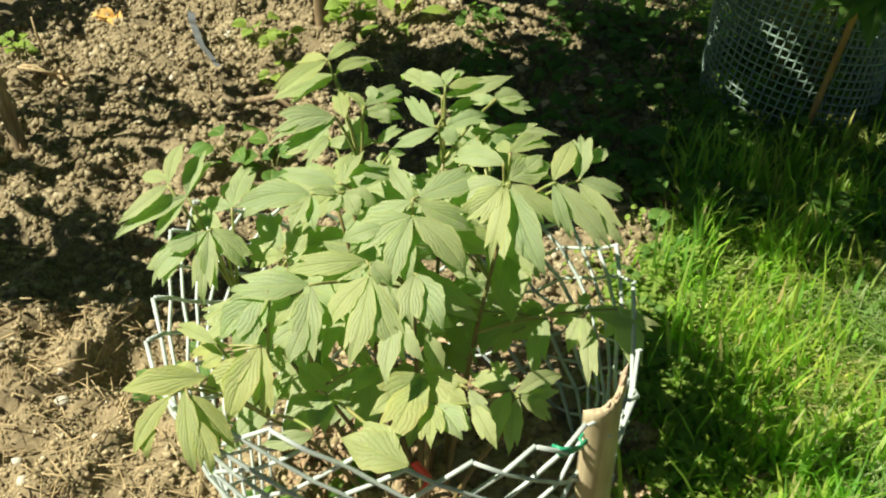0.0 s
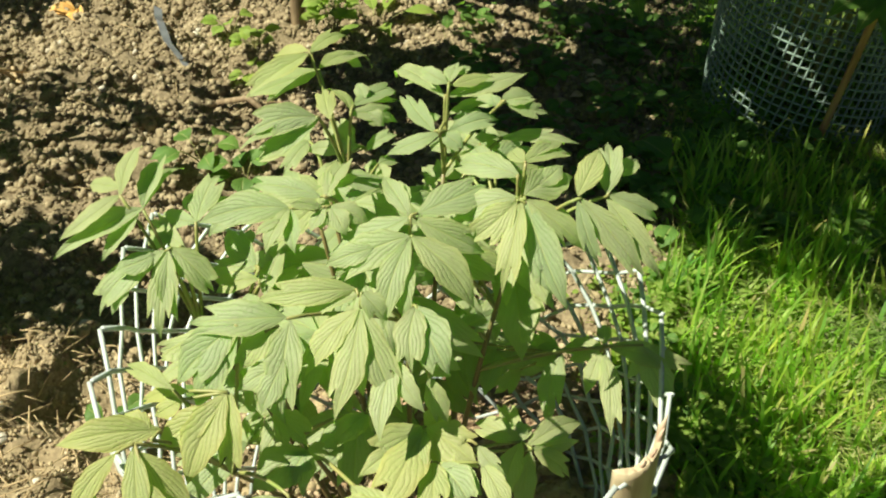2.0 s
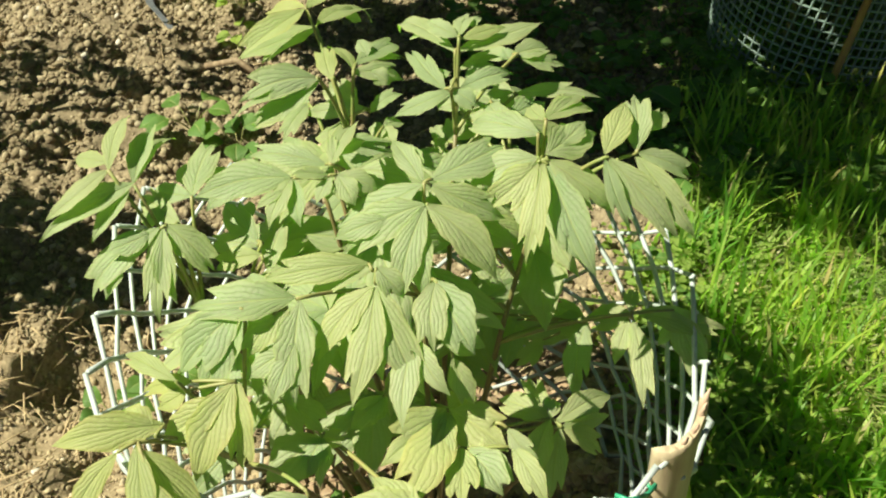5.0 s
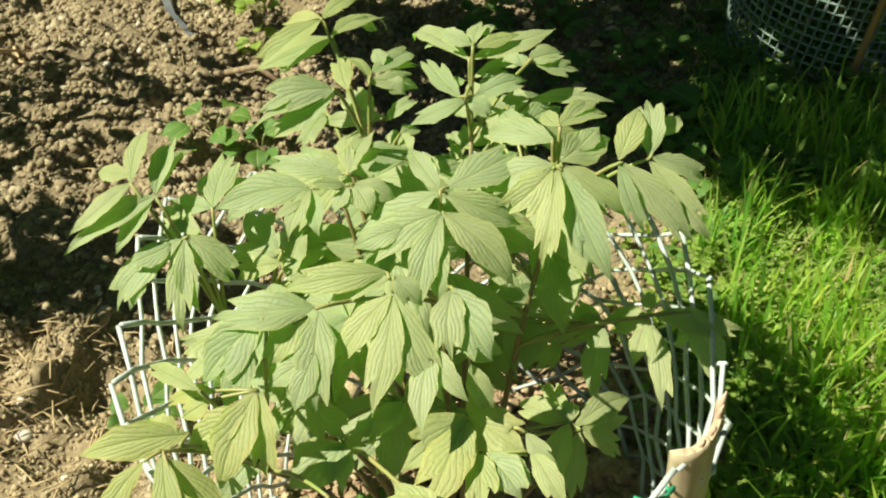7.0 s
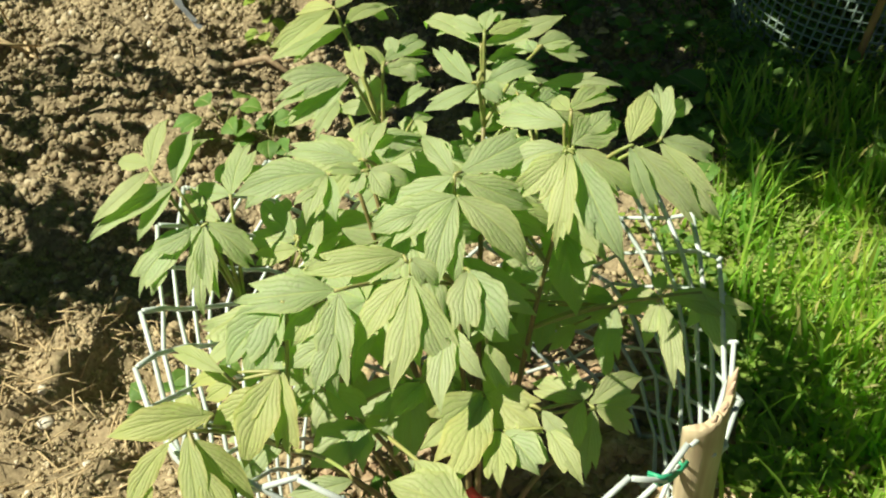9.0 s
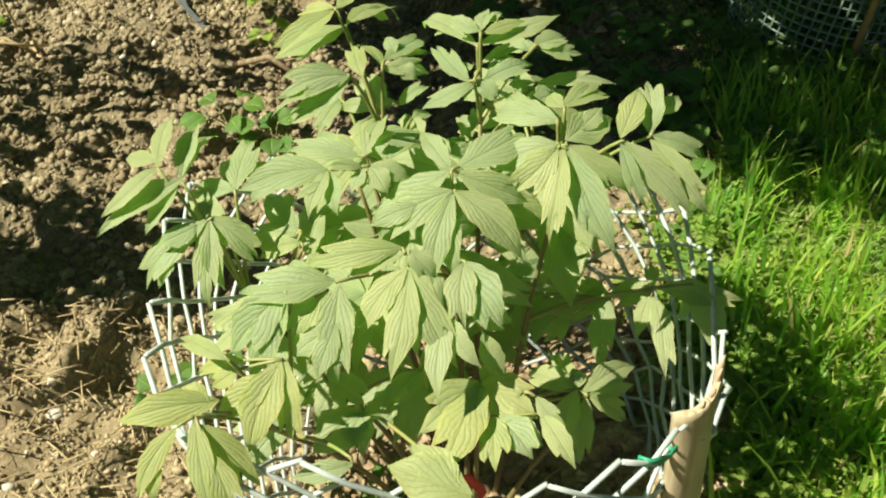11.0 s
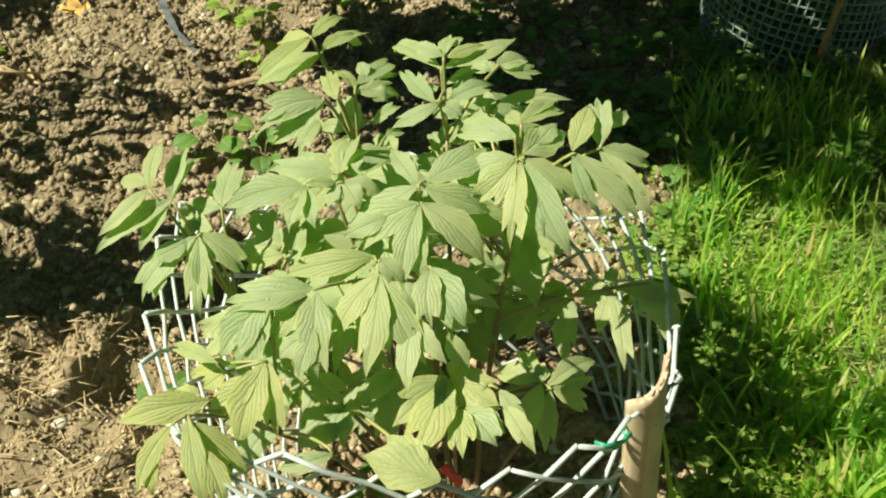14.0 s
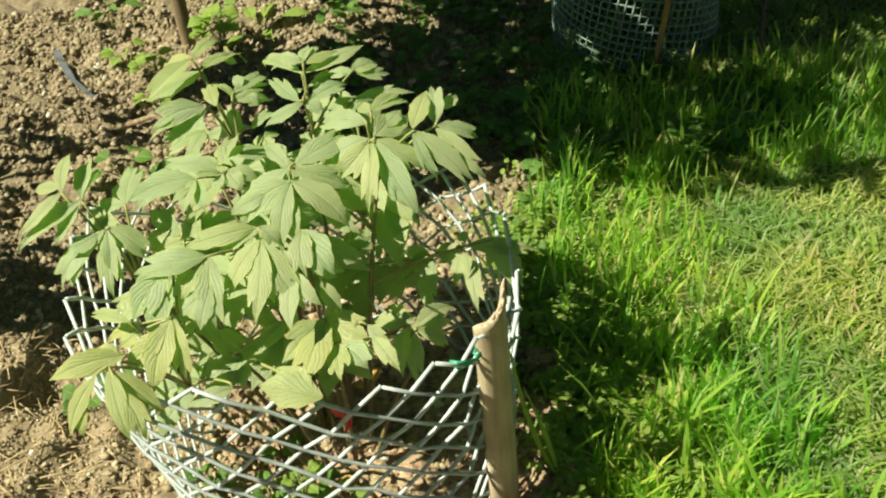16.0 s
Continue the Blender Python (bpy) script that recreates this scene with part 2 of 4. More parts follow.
def ground_z(x, y):
    v = Vector((x, y, 0))
    rough = 1 - smooth(-0.05, 0.08, x - lawn_edge(y))
    z = 0.030 * noise.noise(v * 1.9) + 0.008 * noise.noise(v * 6.1 + Vector((3, 1, 0)))
    z += rough * (0.036 * noise.noise(v * 9) + 0.026 * noise.noise(v * 19) + 0.012 * noise.noise(v * 41) - 0.055 * max(0.0, noise.noise(v * 7 + Vector((9, 2, 0))) - 0.10))
    # a low bank beside the furrow along the bed
    z += 0.03 * math.exp(-((x + 0.85) ** 2) / 0.10 - ((y - 1.25) ** 2) / 0.16)
    # its crumbling edge towards the peony
    edge = -0.605 - 0.05 * smooth(1.50, 1.30, y) - 0.24 * smooth(1.33, 1.15, y) + 0.03 * noise.noise(Vector((x * 14, y * 14, 60)))
    z += 0.045 * smooth(edge + 0.020, edge - 0.014, x) * smooth(1.62, 1.54, y) * smooth(-1.6, -1.0, x)
    z -= 0.05 * math.exp(-((y - 1.72 - 0.10 * x) ** 2) / 0.035) * smooth(-0.15, -0.5, x)
    z -= 0.035 * smooth(0.25, 0.9, x)
    return z * (1 - smooth(1.5, 1.9, abs(x - 0.3))) * (1 - smooth(1.6, 2.0, abs(y - 2.3)))


def ground():
    def axis(lo, hi, fine):
        near = np.arange(lo, hi, fine)
        far = [0.05, 0.12, 0.25, 0.5, 1, 2, 4, 8, 16, 40, 120, 400]
        return np.concatenate([[lo - f for f in far[::-1]], near, [hi + f for f in far]])
    xs, ys = axis(-1.65, 2.25, 0.0125), axis(0.3, 4.3, 0.0125)
    verts = [(x, y, ground_z(x, y)) for y in ys for x in xs]
    w = len(xs)
    faces = [(j * w + i, j * w + i + 1, (j + 1) * w + i + 1, (j + 1) * w + i) for j in range(len(ys) - 1) for i in range(w - 1)]
    tagged(new("ground", mesh_of("ground", verts, faces, SOIL)), "brown crumbly garden soil, freshly dug", "soil", kind="structure")


ground()
ICO = bmesh.new()
bmesh.ops.create_icosphere(ICO, subdivisions=1, radius=1)
ICO_V = np.array([v.co[:] for v in ICO.verts])
ICO_F = np.array([[v.index for v in f.verts] for f in ICO.faces])
ICO.free()


def scatter_clods(rng, count, lo, hi, inside, power=2.0, rough=0.25, flat=1.0):
    vs, fs, k = [], [], 0
    while k < count:
        x, y = rng.uniform(-1.35, 0.85), 0.62 + 2.75 * rng.random()
        if not inside(x, y):
            continue
        if noise.noise(Vector((x * 13, y * 13, 5))) < -0.28 and rng.random() < 0.8:
            continue
        r = lo * (hi / lo) ** (rng.random() ** power)
        if y < 1.5 and x < -0.4:
            r = 0.0015 + 0.42 * r
        v = ICO_V * (1 + rough * rng.standard_normal((12 if len(ICO_V) == 12 else len(ICO_V), 1))) * r * rng.uniform(0.7, 1.25, 3) * (1, 1, flat)
        a = rng.uniform(0, 6.28)
        c, s = math.cos(a), math.sin(a)
        v = np.stack([v[:, 0] * c - v[:, 1] * s, v[:, 0] * s + v[:, 1] * c, v[:, 2]], 1)
        vs.append(v + (x, y, ground_z(x, y) + r * 0.12))
        fs.append(ICO_F + k * len(ICO_V))
        k += 1
    return np.concatenate(vs), np.concatenate(fs).tolist()


def clods():
    rng = np.random.default_rng(4)
    v, f = scatter_clods(rng, 85000, 0.0022, 0.0122, lambda x, y: x < lawn_edge(y) + 0.03, 2.2, 0.26)
    tagged(new("soil_clods", mesh_of("soil_clods", v, f, CLODS)), "crumbs and clods of dry brown soil", "soil", kind="stuff")


clods()
MULCH = plain("mulch", [(0.3, (0.19, 0.115, 0.068)), (0.5, (0.31, 0.21, 0.13)), (0.72, (0.44, 0.34, 0.24))], 45, 0.9, 0.5, 0.004)


def mulch():
    rng = np.random.default_rng(9)
    v, f = scatter_clods(rng, 6000, 0.0045, 0.0150, lambda x, y: ((x - 0.09) / 0.34) ** 2 + ((y - 1.15) / 0.38) ** 2 < 1 and x < lawn_edge(y) + 0.12, 1.3, 0.25, 0.6)
    tagged(new("bark_mulch", mesh_of("bark_mulch", v, f, MULCH, False)), "pinkish brown bark chips and pebbles under the peony", "mulch", kind="stuff")


mulch()


def blades(rng, count, spot, height, width, lean):
    """Many single grass blades: spot gives a place or None, the rest are ranges."""
    vs, fs, k = [], [], 0
    for _ in range(count):
        at = spot(rng)
        if at is None:
            continue
        x, y, tall = at
        h = rng.uniform(*height) * tall
        a, out, w = rng.uniform(0, 6.283), rng.uniform(*lean) * h, rng.uniform(*width)
        dx, dy = math.cos(a), math.sin(a)
        z = ground_z(x, y) - 0.004
        for u, ww in ((0.0, 0.8), (0.4, 1.0), (0.75, 0.7)):
            cx, cy, cz = x + dx * out * u * u, y + dy * out * u * u, z + h * u * (1 - 0.2 * u)
            vs.append((cx - dy * w * ww, cy + dx * w * ww, cz))
            vs.append((cx + dy * w * ww, cy - dx * w * ww, cz))
        vs.append((x + dx * out, y + dy * out, z + h * 0.8))
        fs += [(k, k + 1, k + 3, k + 2), (k + 2, k + 3, k + 5, k + 4), (k + 4, k + 5, k + 6)]
        k += 7
    return vs, fs


def mown_edge(y):
    return lawn_edge(y) + 0.26 + 0.12 * noise.noise(Vector((y * 2.3, 9.1, 0)))


def long_spot(rng):
    y = 0.45 + 3.2 * rng.random() ** 1.3
    x = 0.24 + 1.5 * rng.random()
    d = x - lawn_edge(y) - 0.06 + 0.05 * smooth(1.4, 1.7, y)
    if math.hypot(x - 0.50, (y - 1.58) * 0.8) < 0.09 and rng.random() < 0.75:
        return None
    if d < 0 and rng.random() > math.exp(d / 0.035):
        return None
    over = x - mown_edge(y)
    shade = smooth(1.7, 2.0, y)
    if over > 0 and rng.random() > math.exp(-over / 0.10) + 0.5 * shade:
        return None
    clump = noise.noise(Vector((x * 9, y * 9, 3)))
    if clump < -0.04 and rng.random() < 0.62:
        return None
    return x, y, (2.1 if rng.random() < 0.004 else 1.0) * 0.85 + 0.7 * clump - 0.25 * smooth(0.2, 0.0, d) + 0.3 * smooth(1.25, 1.0, y) - 0.45 * smooth(1.95, 2.25, y)


def lawn_spot(rng):
    y = 0.4 + 3.9 * rng.random() ** 1.25
    x = 0.45 + 2.1 * rng.random() ** 1.2
    over = x - mown_edge(y)
    if over < 0 and rng.random() > math.exp(over / 0.10):
        return None
    return x, y, 1 + 0.4 * noise.noise(Vector((x * 5, y * 5, 8)))


def grass():
    rng = np.random.default_rng(7)
    v, f = blades(rng, 50000, long_spot, (0.035, 0.105), (0.0020, 0.0048), (0.05, 0.8))
    tagged(new("long_grass", mesh_of("long_grass", v, f, LONG_GRASS)), "long green grass growing along the bed's edge", "grass", kind="stuff")
    v, f = blades(rng, 80000, lawn_spot, (0.015, 0.055), (0.0014, 0.0036), (0.4, 1.9))
    tagged(new("lawn_grass", mesh_of("lawn_grass", v, f, LAWN)), "short sunlit yellow-green lawn grass with dry clippings", "grass", kind="stuff")


def tall_spot(rng):
    """Few long blades among the grass, most of them along the shaded edge of the bed."""
    if rng.random() < 0.7:
        x, y = rng.uniform(0.52, 1.55), rng.uniform(1.72, 2.2)
    else:
        x, y = rng.uniform(0.36, 0.75), rng.uniform(0.85, 1.8)
    if x < lawn_edge(y) + 0.02 or noise.noise(Vector((x * 7, y * 7, 21))) < -0.05:
        return None
    return x, y, 1.0


def tall_grass():
    rng = np.random.default_rng(17)
    v, f = blades(rng, 1500, tall_spot, (0.10, 0.21), (0.0020, 0.0042), (0.05, 0.55))
    tagged(new("tall_grass", mesh_of("tall_grass", v, f, LONG_GRASS)), "tall uncut grass blades standing out of the turf", "grass", kind="stuff")


grass()
tall_grass()


# ---- leaves ----
LEAF_RNG = random.Random(11)


def blade(base, tip, width, arch=0.10, fold=0.22, notch=None, roll=None, nu=20, lift=None, sink=0.0):
    """One blade from its base to its tip, arched along its length, folded along its midrib, with wavy and sometimes lobed edges: vertices, faces, uvs and the midrib."""
    rng = LEAF_RNG
    base, tip = Vector(base), Vector(tip)
    axis = tip - base
    length = axis.length
    up = Vector((-0.20, -0.42, 1.0)) if lift is None else Vector(lift)
    d = axis.normalized()
    across = d.cross(up)
    if across.length < 0.2:
        across = d.cross(Vector((0, 1, 0)))
    across.normalize()
    turn = rng.uniform(-0.30, 0.30) if roll is None else roll
    across = Matrix.Rotation(turn, 3, d) @ across
    normal = across.cross(d).normalized()
    if notch is None:
        notch = [(s, rng.uniform(0.42, 0.66), rng.uniform(0.45, 0.75)) for s in (-1, 1) if rng.random() < 0.55]
    ph, wav = rng.uniform(0, 6.3), rng.uniform(0.02, 0.06)
    sway = rng.uniform(-0.06, 0.06) * length
    curl = rng.uniform(0.0, 0.10) * length
    verts, faces, uvs, rib = [], [], [], []
    vs = (-1.0, -0.6, -0.14, 0.0, 0.14, 0.6, 1.0)
    for i in range(nu + 1):
        u = i / nu
        c = base + axis * u + normal * (arch * length * 4 * u * (1 - u) - curl * max(0, u - 0.75) ** 2 * 16 - sink * smooth(0, 0.3, u)) + across * sway * math.sin(math.pi * u)
        rib.append(c)
        half = 0.5 * width * max(0.03, math.sin(math.pi * min(1, 0.02 + 0.98 * u) ** 0.88) ** 1.10)
        if u > 0.985:
            half *= 0.1
        for v in vs:
            h, ahead = half, 0.0
            for side, at, deep in notch:
                if v * side > 0.3:
                    h *= 1 - deep * smooth(at, at + 0.04, u) * (1 - 0.55 * smooth(at + 0.04, at + 0.25, u))
                    ahead += 0.13 * smooth(at - 0.22, at, u) * smooth(at + 0.04, at + 0.01, u) * (abs(v) > 0.9) + 0.05 * smooth(at - 0.22, at, u) * smooth(at + 0.04, at + 0.01, u)
            h *= 1 + 0.05 * math.sin(u * 17 + ph + v * 2) + 0.04 * math.sin(u * 29 + 2 * ph + v)
            z = fold * h * abs(v) ** 1.2 - 0.10 * h * abs(v) ** 3 + wav * width * math.sin(u * 9 + ph + (2.0 if v > 0 else 0)) * abs(v) ** 2
            verts.append(c + axis * ahead + across * v * h + normal * z)
            uvs.append((u, 0.5 + 0.5 * v))
    w = len(vs)
    for i in range(nu):
        for k in range(w - 1):
            faces.append((i * w + k, i * w + k + 1, (i + 1) * w + k + 1, (i + 1) * w + k))
    return verts, faces, uvs, rib


def leaflet_mesh(name, base, tip, width, mat, arch=0.10, fold=0.22, notch=None, roll=None, nu=20, lift=None, lobes=()):
    """A leaflet; lobes are side blades (tip, width, where along the midrib they start) in the same sheet."""
    verts, faces, uvs, rib = blade(base, tip, width, arch, fold, notch, roll, nu, lift)
    for k, (end, wide, start) in enumerate(lobes):
        root = rib[round(start * nu)]
        v, f, t, _ = blade(root, end, wide, arch * 0.9, fold * 0.7, [], (roll or 0.0) * 0.8, nu, lift, 0.0010 + 0.0006 * k)
        n = len(verts)
        verts, uvs = verts + v, uvs + t
        faces = faces + [tuple(i + n for i in q) for q in f]
    return mesh_of(name, verts, faces, mat, True, uvs)


def ground_cover(label, seed, count, spot, size, height, mat):
    """Low weeds: very many small round leaves on short stalks, too many to count."""
    rng = np.random.default_rng(seed)
    vs, fs, uv = [], [], []
    while count:
        at = spot(rng)
        if at is None:
            continue
        count -= 1
        x, y = at
        r = rng.uniform(*size)
        h = rng.uniform(*height)
        a, tip = rng.uniform(0, 6.283), rng.uniform(-0.5, 0.35)
        c = Vector((x, y, ground_z(x, y) + h))
        d = Vector((math.cos(a), math.sin(a), tip)).normalized()
        e = d.cross(Vector((rng.uniform(-0.5, 0.5), rng.uniform(-0.5, 0.5), 1))).normalized()
        up = e.cross(d)
        k = len(vs)
        for u, w in ((-1.0, 0.12), (-0.45, 0.85), (0.25, 1.0), (0.8, 0.6), (1.0, 0.05)):
            for s in (-1, 0, 1):
                vs.append(c + d * u * r + e * s * w * r * 0.8 + up * (0.18 * r * abs(s) - 0.12 * r * u * u))
                uv.append((0.5 + 0.5 * u, 0.5 + 0.5 * s))
        for i in range(4):
            for j in range(2):
                fs.append((k + i * 3 + j, k + i * 3 + j + 1, k + i * 3 + j + 4, k + i * 3 + j + 3))
        # its stalk, a thin three-sided sliver down to the ground
        k = len(vs)
        g = Vector((x - 0.3 * r * d.x, y - 0.3 * r * d.y, ground_z(x, y) - 0.004))
        for q in (g + e * 0.0008, g - e * 0.0008, c - d * r):
            vs.append(q)
            uv.append((0.0, 0.5))
        fs.append((k, k + 1, k + 2))
    tagged(new("ground_cover", mesh_of("ground_cover", vs, fs, mat, True, uv)), label, "weeds", kind="stuff")


def verge_spot(rng):
    y = rng.uniform(0.75, 1.85)
    x = lawn_edge(y) + rng.normal(0.055, 0.075)
    return (x, y) if noise.noise(Vector((x * 12, y * 12, 31))) > -0.12 and x > 0.24 else None


def shade_spot(rng):
    x, y = rng.uniform(0.05, 1.25), rng.uniform(1.85, 3.0)
    return (x, y) if noise.noise(Vector((x * 6, y * 6, 41))) > 0.02 else None


ground_cover("tiny yellow-green weeds along the lawn's edge", 51, 3600, verge_spot, (0.004, 0.0095), (0.008, 0.050), PALE_WEED)
ground_cover("low dark green clover in the shade", 52, 1500, shade_spot, (0.009, 0.020), (0.02, 0.075), WEED)


# ---- the peony ----
CROWN = Vector((-0.03, 1.12, 0.0))
peony = thing("peony", "leafy peony bush with pale matte green lobed leaves", "plant", at=CROWN)


STEMS = []
for sx, sy, sz in ((0.0, 1.205, 0.56), (0.07, 1.26, 0.46), (-0.15, 1.32, 0.48), (-0.10, 1.17, 0.50), (-0.24, 1.12, 0.38), (-0.16, 0.97, 0.36), (-0.04, 1.05, 0.46), (-0.02, 0.98, 0.30), (0.10, 1.02, 0.24), (-0.115, 1.25, 0.52), (-0.15, 1.20, 0.50), (0.08, 1.11, 0.52), (-0.28, 1.10, 0.40), (-0.22, 0.92, 0.36)):
    base = CROWN + Vector(((sx - CROWN.x) * 0.3, (sy - CROWN.y) * 0.3, ground_z(CROWN.x, CROWN.y) - 0.02))
    head = Vector((sx, sy, sz))
    STEMS.append(bend(base, Vector((CROWN.x + (sx - CROWN.x) * 0.6, CROWN.y + (sy - CROWN.y) * 0.6, sz * 0.6)), head, 10))
    v, f = tube(STEMS[-1], [0.0048 - 0.0024 * i / 10 for i in range(11)], 7)
    part("stem", mesh_of("stem", v, f, STEM), peony, "reddish green upright stem")


def fan(node, *leaflets, mat=PEONY):
    """A leaf of the peony: its stalk from the nearest stem, and the leaflets that spread from the stalk's end (base, tip, width, fold, roll, lobes)."""
    rng = LEAF_RNG
    node = Vector(node)
    joint = min((p for line in STEMS for p in line[4:]), key=lambda p: (p - node).length + (1.5 * (p.z - node.z + 0.05) if p.z > node.z - 0.05 else 0))
    knee = (joint + node) / 2 + Vector((0, 0, 0.02))
    v, f = tube(bend(joint, knee, node, 8), [0.0026 - 0.0008 * i / 8 for i in range(9)], 6)
    for base, *_ in leaflets:
        base = Vector(base)
        if (base - node).length > 0.004:
            w, g = tube(bend(node, (node + base) / 2 + Vector((0, 0, 0.002)), base, 4), [0.0019, 0.0018, 0.0017, 0.0016, 0.0014], 6)
            f = f + [tuple(i + len(v) for i in q) for q in g]
            v = v + w
    stalk = part("leaf_stalk", mesh_of("leaf_stalk", v, f, STALK), peony, "smooth yellow-green leaf stalk")
    for base, tip, w, fold, roll, *lobes in leaflets:
        notch = [(s, rng.uniform(0.52, 0.80), rng.uniform(0.35, 0.60)) for s in (-1, 1) if rng.random() < 0.45]
        me = leaflet_mesh("leaflet", base, tip, w, mat, rng.uniform(0.04, 0.11), rng.uniform(0.06, 0.26) if fold is None else fold, notch, rng.uniform(-0.20, 0.20) if roll is None else roll, 20, (-0.25, -0.55, 0.85), lobes)
        part("leaflet", me, stalk)


fan((-0.359, 1.135, 0.569),
    ((-0.359, 1.136, 0.568), (-0.351, 1.216, 0.588), 0.024, None, None, ((-0.409, 1.187, 0.551), 0.021, 0.10)),
    ((-0.360, 1.136, 0.568), (-0.420, 1.094, 0.535), 0.027, None, None))
fan((-0.335, 1.131, 0.552),
    ((-0.335, 1.134, 0.553), (-0.429, 1.085, 0.520), 0.032, .5, None, ((-0.375, 1.082, 0.518), 0.024, 0.05)),
    ((-0.336, 1.133, 0.553), (-0.315, 1.254, 0.533), 0.026, .3, None),
    ((-0.336, 1.134, 0.553), (-0.335, 1.226, 0.561), 0.027, .5, None))
fan((-0.295, 1.112, 0.516),
    ((-0.292, 1.115, 0.513), (-0.351, 1.193, 0.496), 0.027, None, None, ((-0.345, 1.151, 0.498), 0.021, 0.20)))
fan((-0.310, 1.106, 0.514),
    ((-0.311, 1.106, 0.515), (-0.388, 1.067, 0.454), 0.036, None, None, ((-0.370, 1.064, 0.456), 0.023, 0.45), ((-0.364, 1.079, 0.506), 0.028, 0.10)),
    ((-0.310, 1.105, 0.514), (-0.313, 1.037, 0.445), 0.030, None, None),
    ((-0.307, 1.106, 0.515), (-0.294, 1.054, 0.455), 0.025, .45, None),
    ((-0.303, 1.108, 0.517), (-0.257, 1.086, 0.473), 0.034, None, None))
fan((-0.280, 1.137, 0.533),
    ((-0.280, 1.139, 0.530), (-0.266, 1.231, 0.544), 0.036, None, None, ((-0.242, 1.218, 0.514), 0.028, 0.20), ((-0.311, 1.224, 0.517), 0.023, 0.20)),
    ((-0.280, 1.139, 0.531), (-0.333, 1.182, 0.513), 0.025, None, None))
fan((-0.166, 1.094, 0.581),
    ((-0.169, 1.094, 0.582), (-0.265, 1.086, 0.566), 0.042, None, None, ((-0.254, 1.073, 0.560), 0.025, 0.40)),
    ((-0.168, 1.094, 0.581), (-0.191, 1.049, 0.553), 0.023, None, None, ((-0.203, 1.066, 0.565), 0.013, 0.30)),
    ((-0.166, 1.093, 0.580), (-0.160, 1.049, 0.554), 0.022, None, None))
fan((-0.128, 1.097, 0.594),
    ((-0.135, 1.108, 0.587), (-0.215, 1.134, 0.584), 0.026, None, None, ((-0.183, 1.181, 0.574), 0.025, 0.25)),
    ((-0.129, 1.100, 0.591), (-0.108, 1.184, 0.589), 0.027, None, None, ((-0.096, 1.170, 0.579), 0.026, 0.10), ((-0.139, 1.163, 0.586), 0.019, 0.20)))
fan((-0.124, 1.092, 0.585),
    ((-0.125, 1.091, 0.585), (-0.080, 1.084, 0.568), 0.025, None, None, ((-0.106, 1.065, 0.567), 0.026, 0.05)),
    ((-0.129, 1.089, 0.585), (-0.144, 1.066, 0.569), 0.018, None, None, ((-0.133, 1.070, 0.570), 0.014, 0.20)),
    ((-0.132, 1.089, 0.586), (-0.167, 1.084, 0.593), 0.015, None, None))
fan((-0.213, 1.134, 0.471),
    ((-0.219, 1.141, 0.469), (-0.263, 1.205, 0.478), 0.032, None, None, ((-0.242, 1.227, 0.462), 0.024, 0.20)),
    ((-0.219, 1.137, 0.465), (-0.281, 1.161, 0.443), 0.024, None, None))
fan((-0.212, 1.122, 0.456),
    ((-0.214, 1.127, 0.461), (-0.270, 1.135, 0.433), 0.026, None, None))
fan((-0.205, 1.114, 0.444),
    ((-0.207, 1.117, 0.445), (-0.195, 1.183, 0.460), 0.027, None, None, ((-0.171, 1.204, 0.428), 0.026, 0.10)))
fan((-0.156, 0.944, 0.552),
    ((-0.157, 0.945, 0.553), (-0.253, 0.951, 0.540), 0.041, None, None, ((-0.203, 0.982, 0.553), 0.023, 0.30), ((-0.223, 0.946, 0.533), 0.022, 0.40)),
    ((-0.153, 0.943, 0.550), (-0.158, 0.878, 0.484), 0.037, None, None, ((-0.180, 0.880, 0.485), 0.026, 0.40), ((-0.204, 0.903, 0.495), 0.025, 0.45)))
fan((-0.176, 0.934, 0.545),
    ((-0.163, 0.938, 0.548), (-0.201, 0.913, 0.512), 0.031, None, None))
fan((-0.200, 0.932, 0.549),
    ((-0.205, 0.933, 0.552), (-0.263, 0.907, 0.498), 0.044, None, None, ((-0.244, 0.890, 0.482), 0.033, 0.20), ((-0.225, 0.902, 0.497), 0.025, 0.25)))
fan((-0.089, 0.985, 0.549),
    ((-0.092, 0.992, 0.552), (-0.195, 0.987, 0.540), 0.030, None, None),
    ((-0.091, 0.986, 0.549), (-0.150, 0.988, 0.522), 0.035, None, .5))
fan((-0.085, 0.949, 0.563),
    ((-0.087, 0.947, 0.562), (-0.140, 0.911, 0.507), 0.031, None, None),
    ((-0.085, 0.946, 0.561), (-0.110, 0.869, 0.487), 0.034, None, None, ((-0.081, 0.890, 0.499), 0.022, 0.20)),
    ((-0.083, 0.947, 0.562), (-0.043, 0.879, 0.490), 0.033, None, None),
    ((-0.084, 0.955, 0.577), (-0.059, 0.941, 0.552), 0.024, None, None))
fan((-0.036, 1.034, 0.589),
    ((-0.039, 1.033, 0.589), (-0.118, 1.016, 0.548), 0.040, None, None, ((-0.126, 1.022, 0.559), 0.026, 0.40)),
    ((-0.038, 1.032, 0.587), (-0.065, 0.966, 0.519), 0.031, None, None, ((-0.040, 0.970, 0.523), 0.028, 0.10)),
    ((-0.036, 1.033, 0.588), (0.030, 0.993, 0.527), 0.038, None, None))
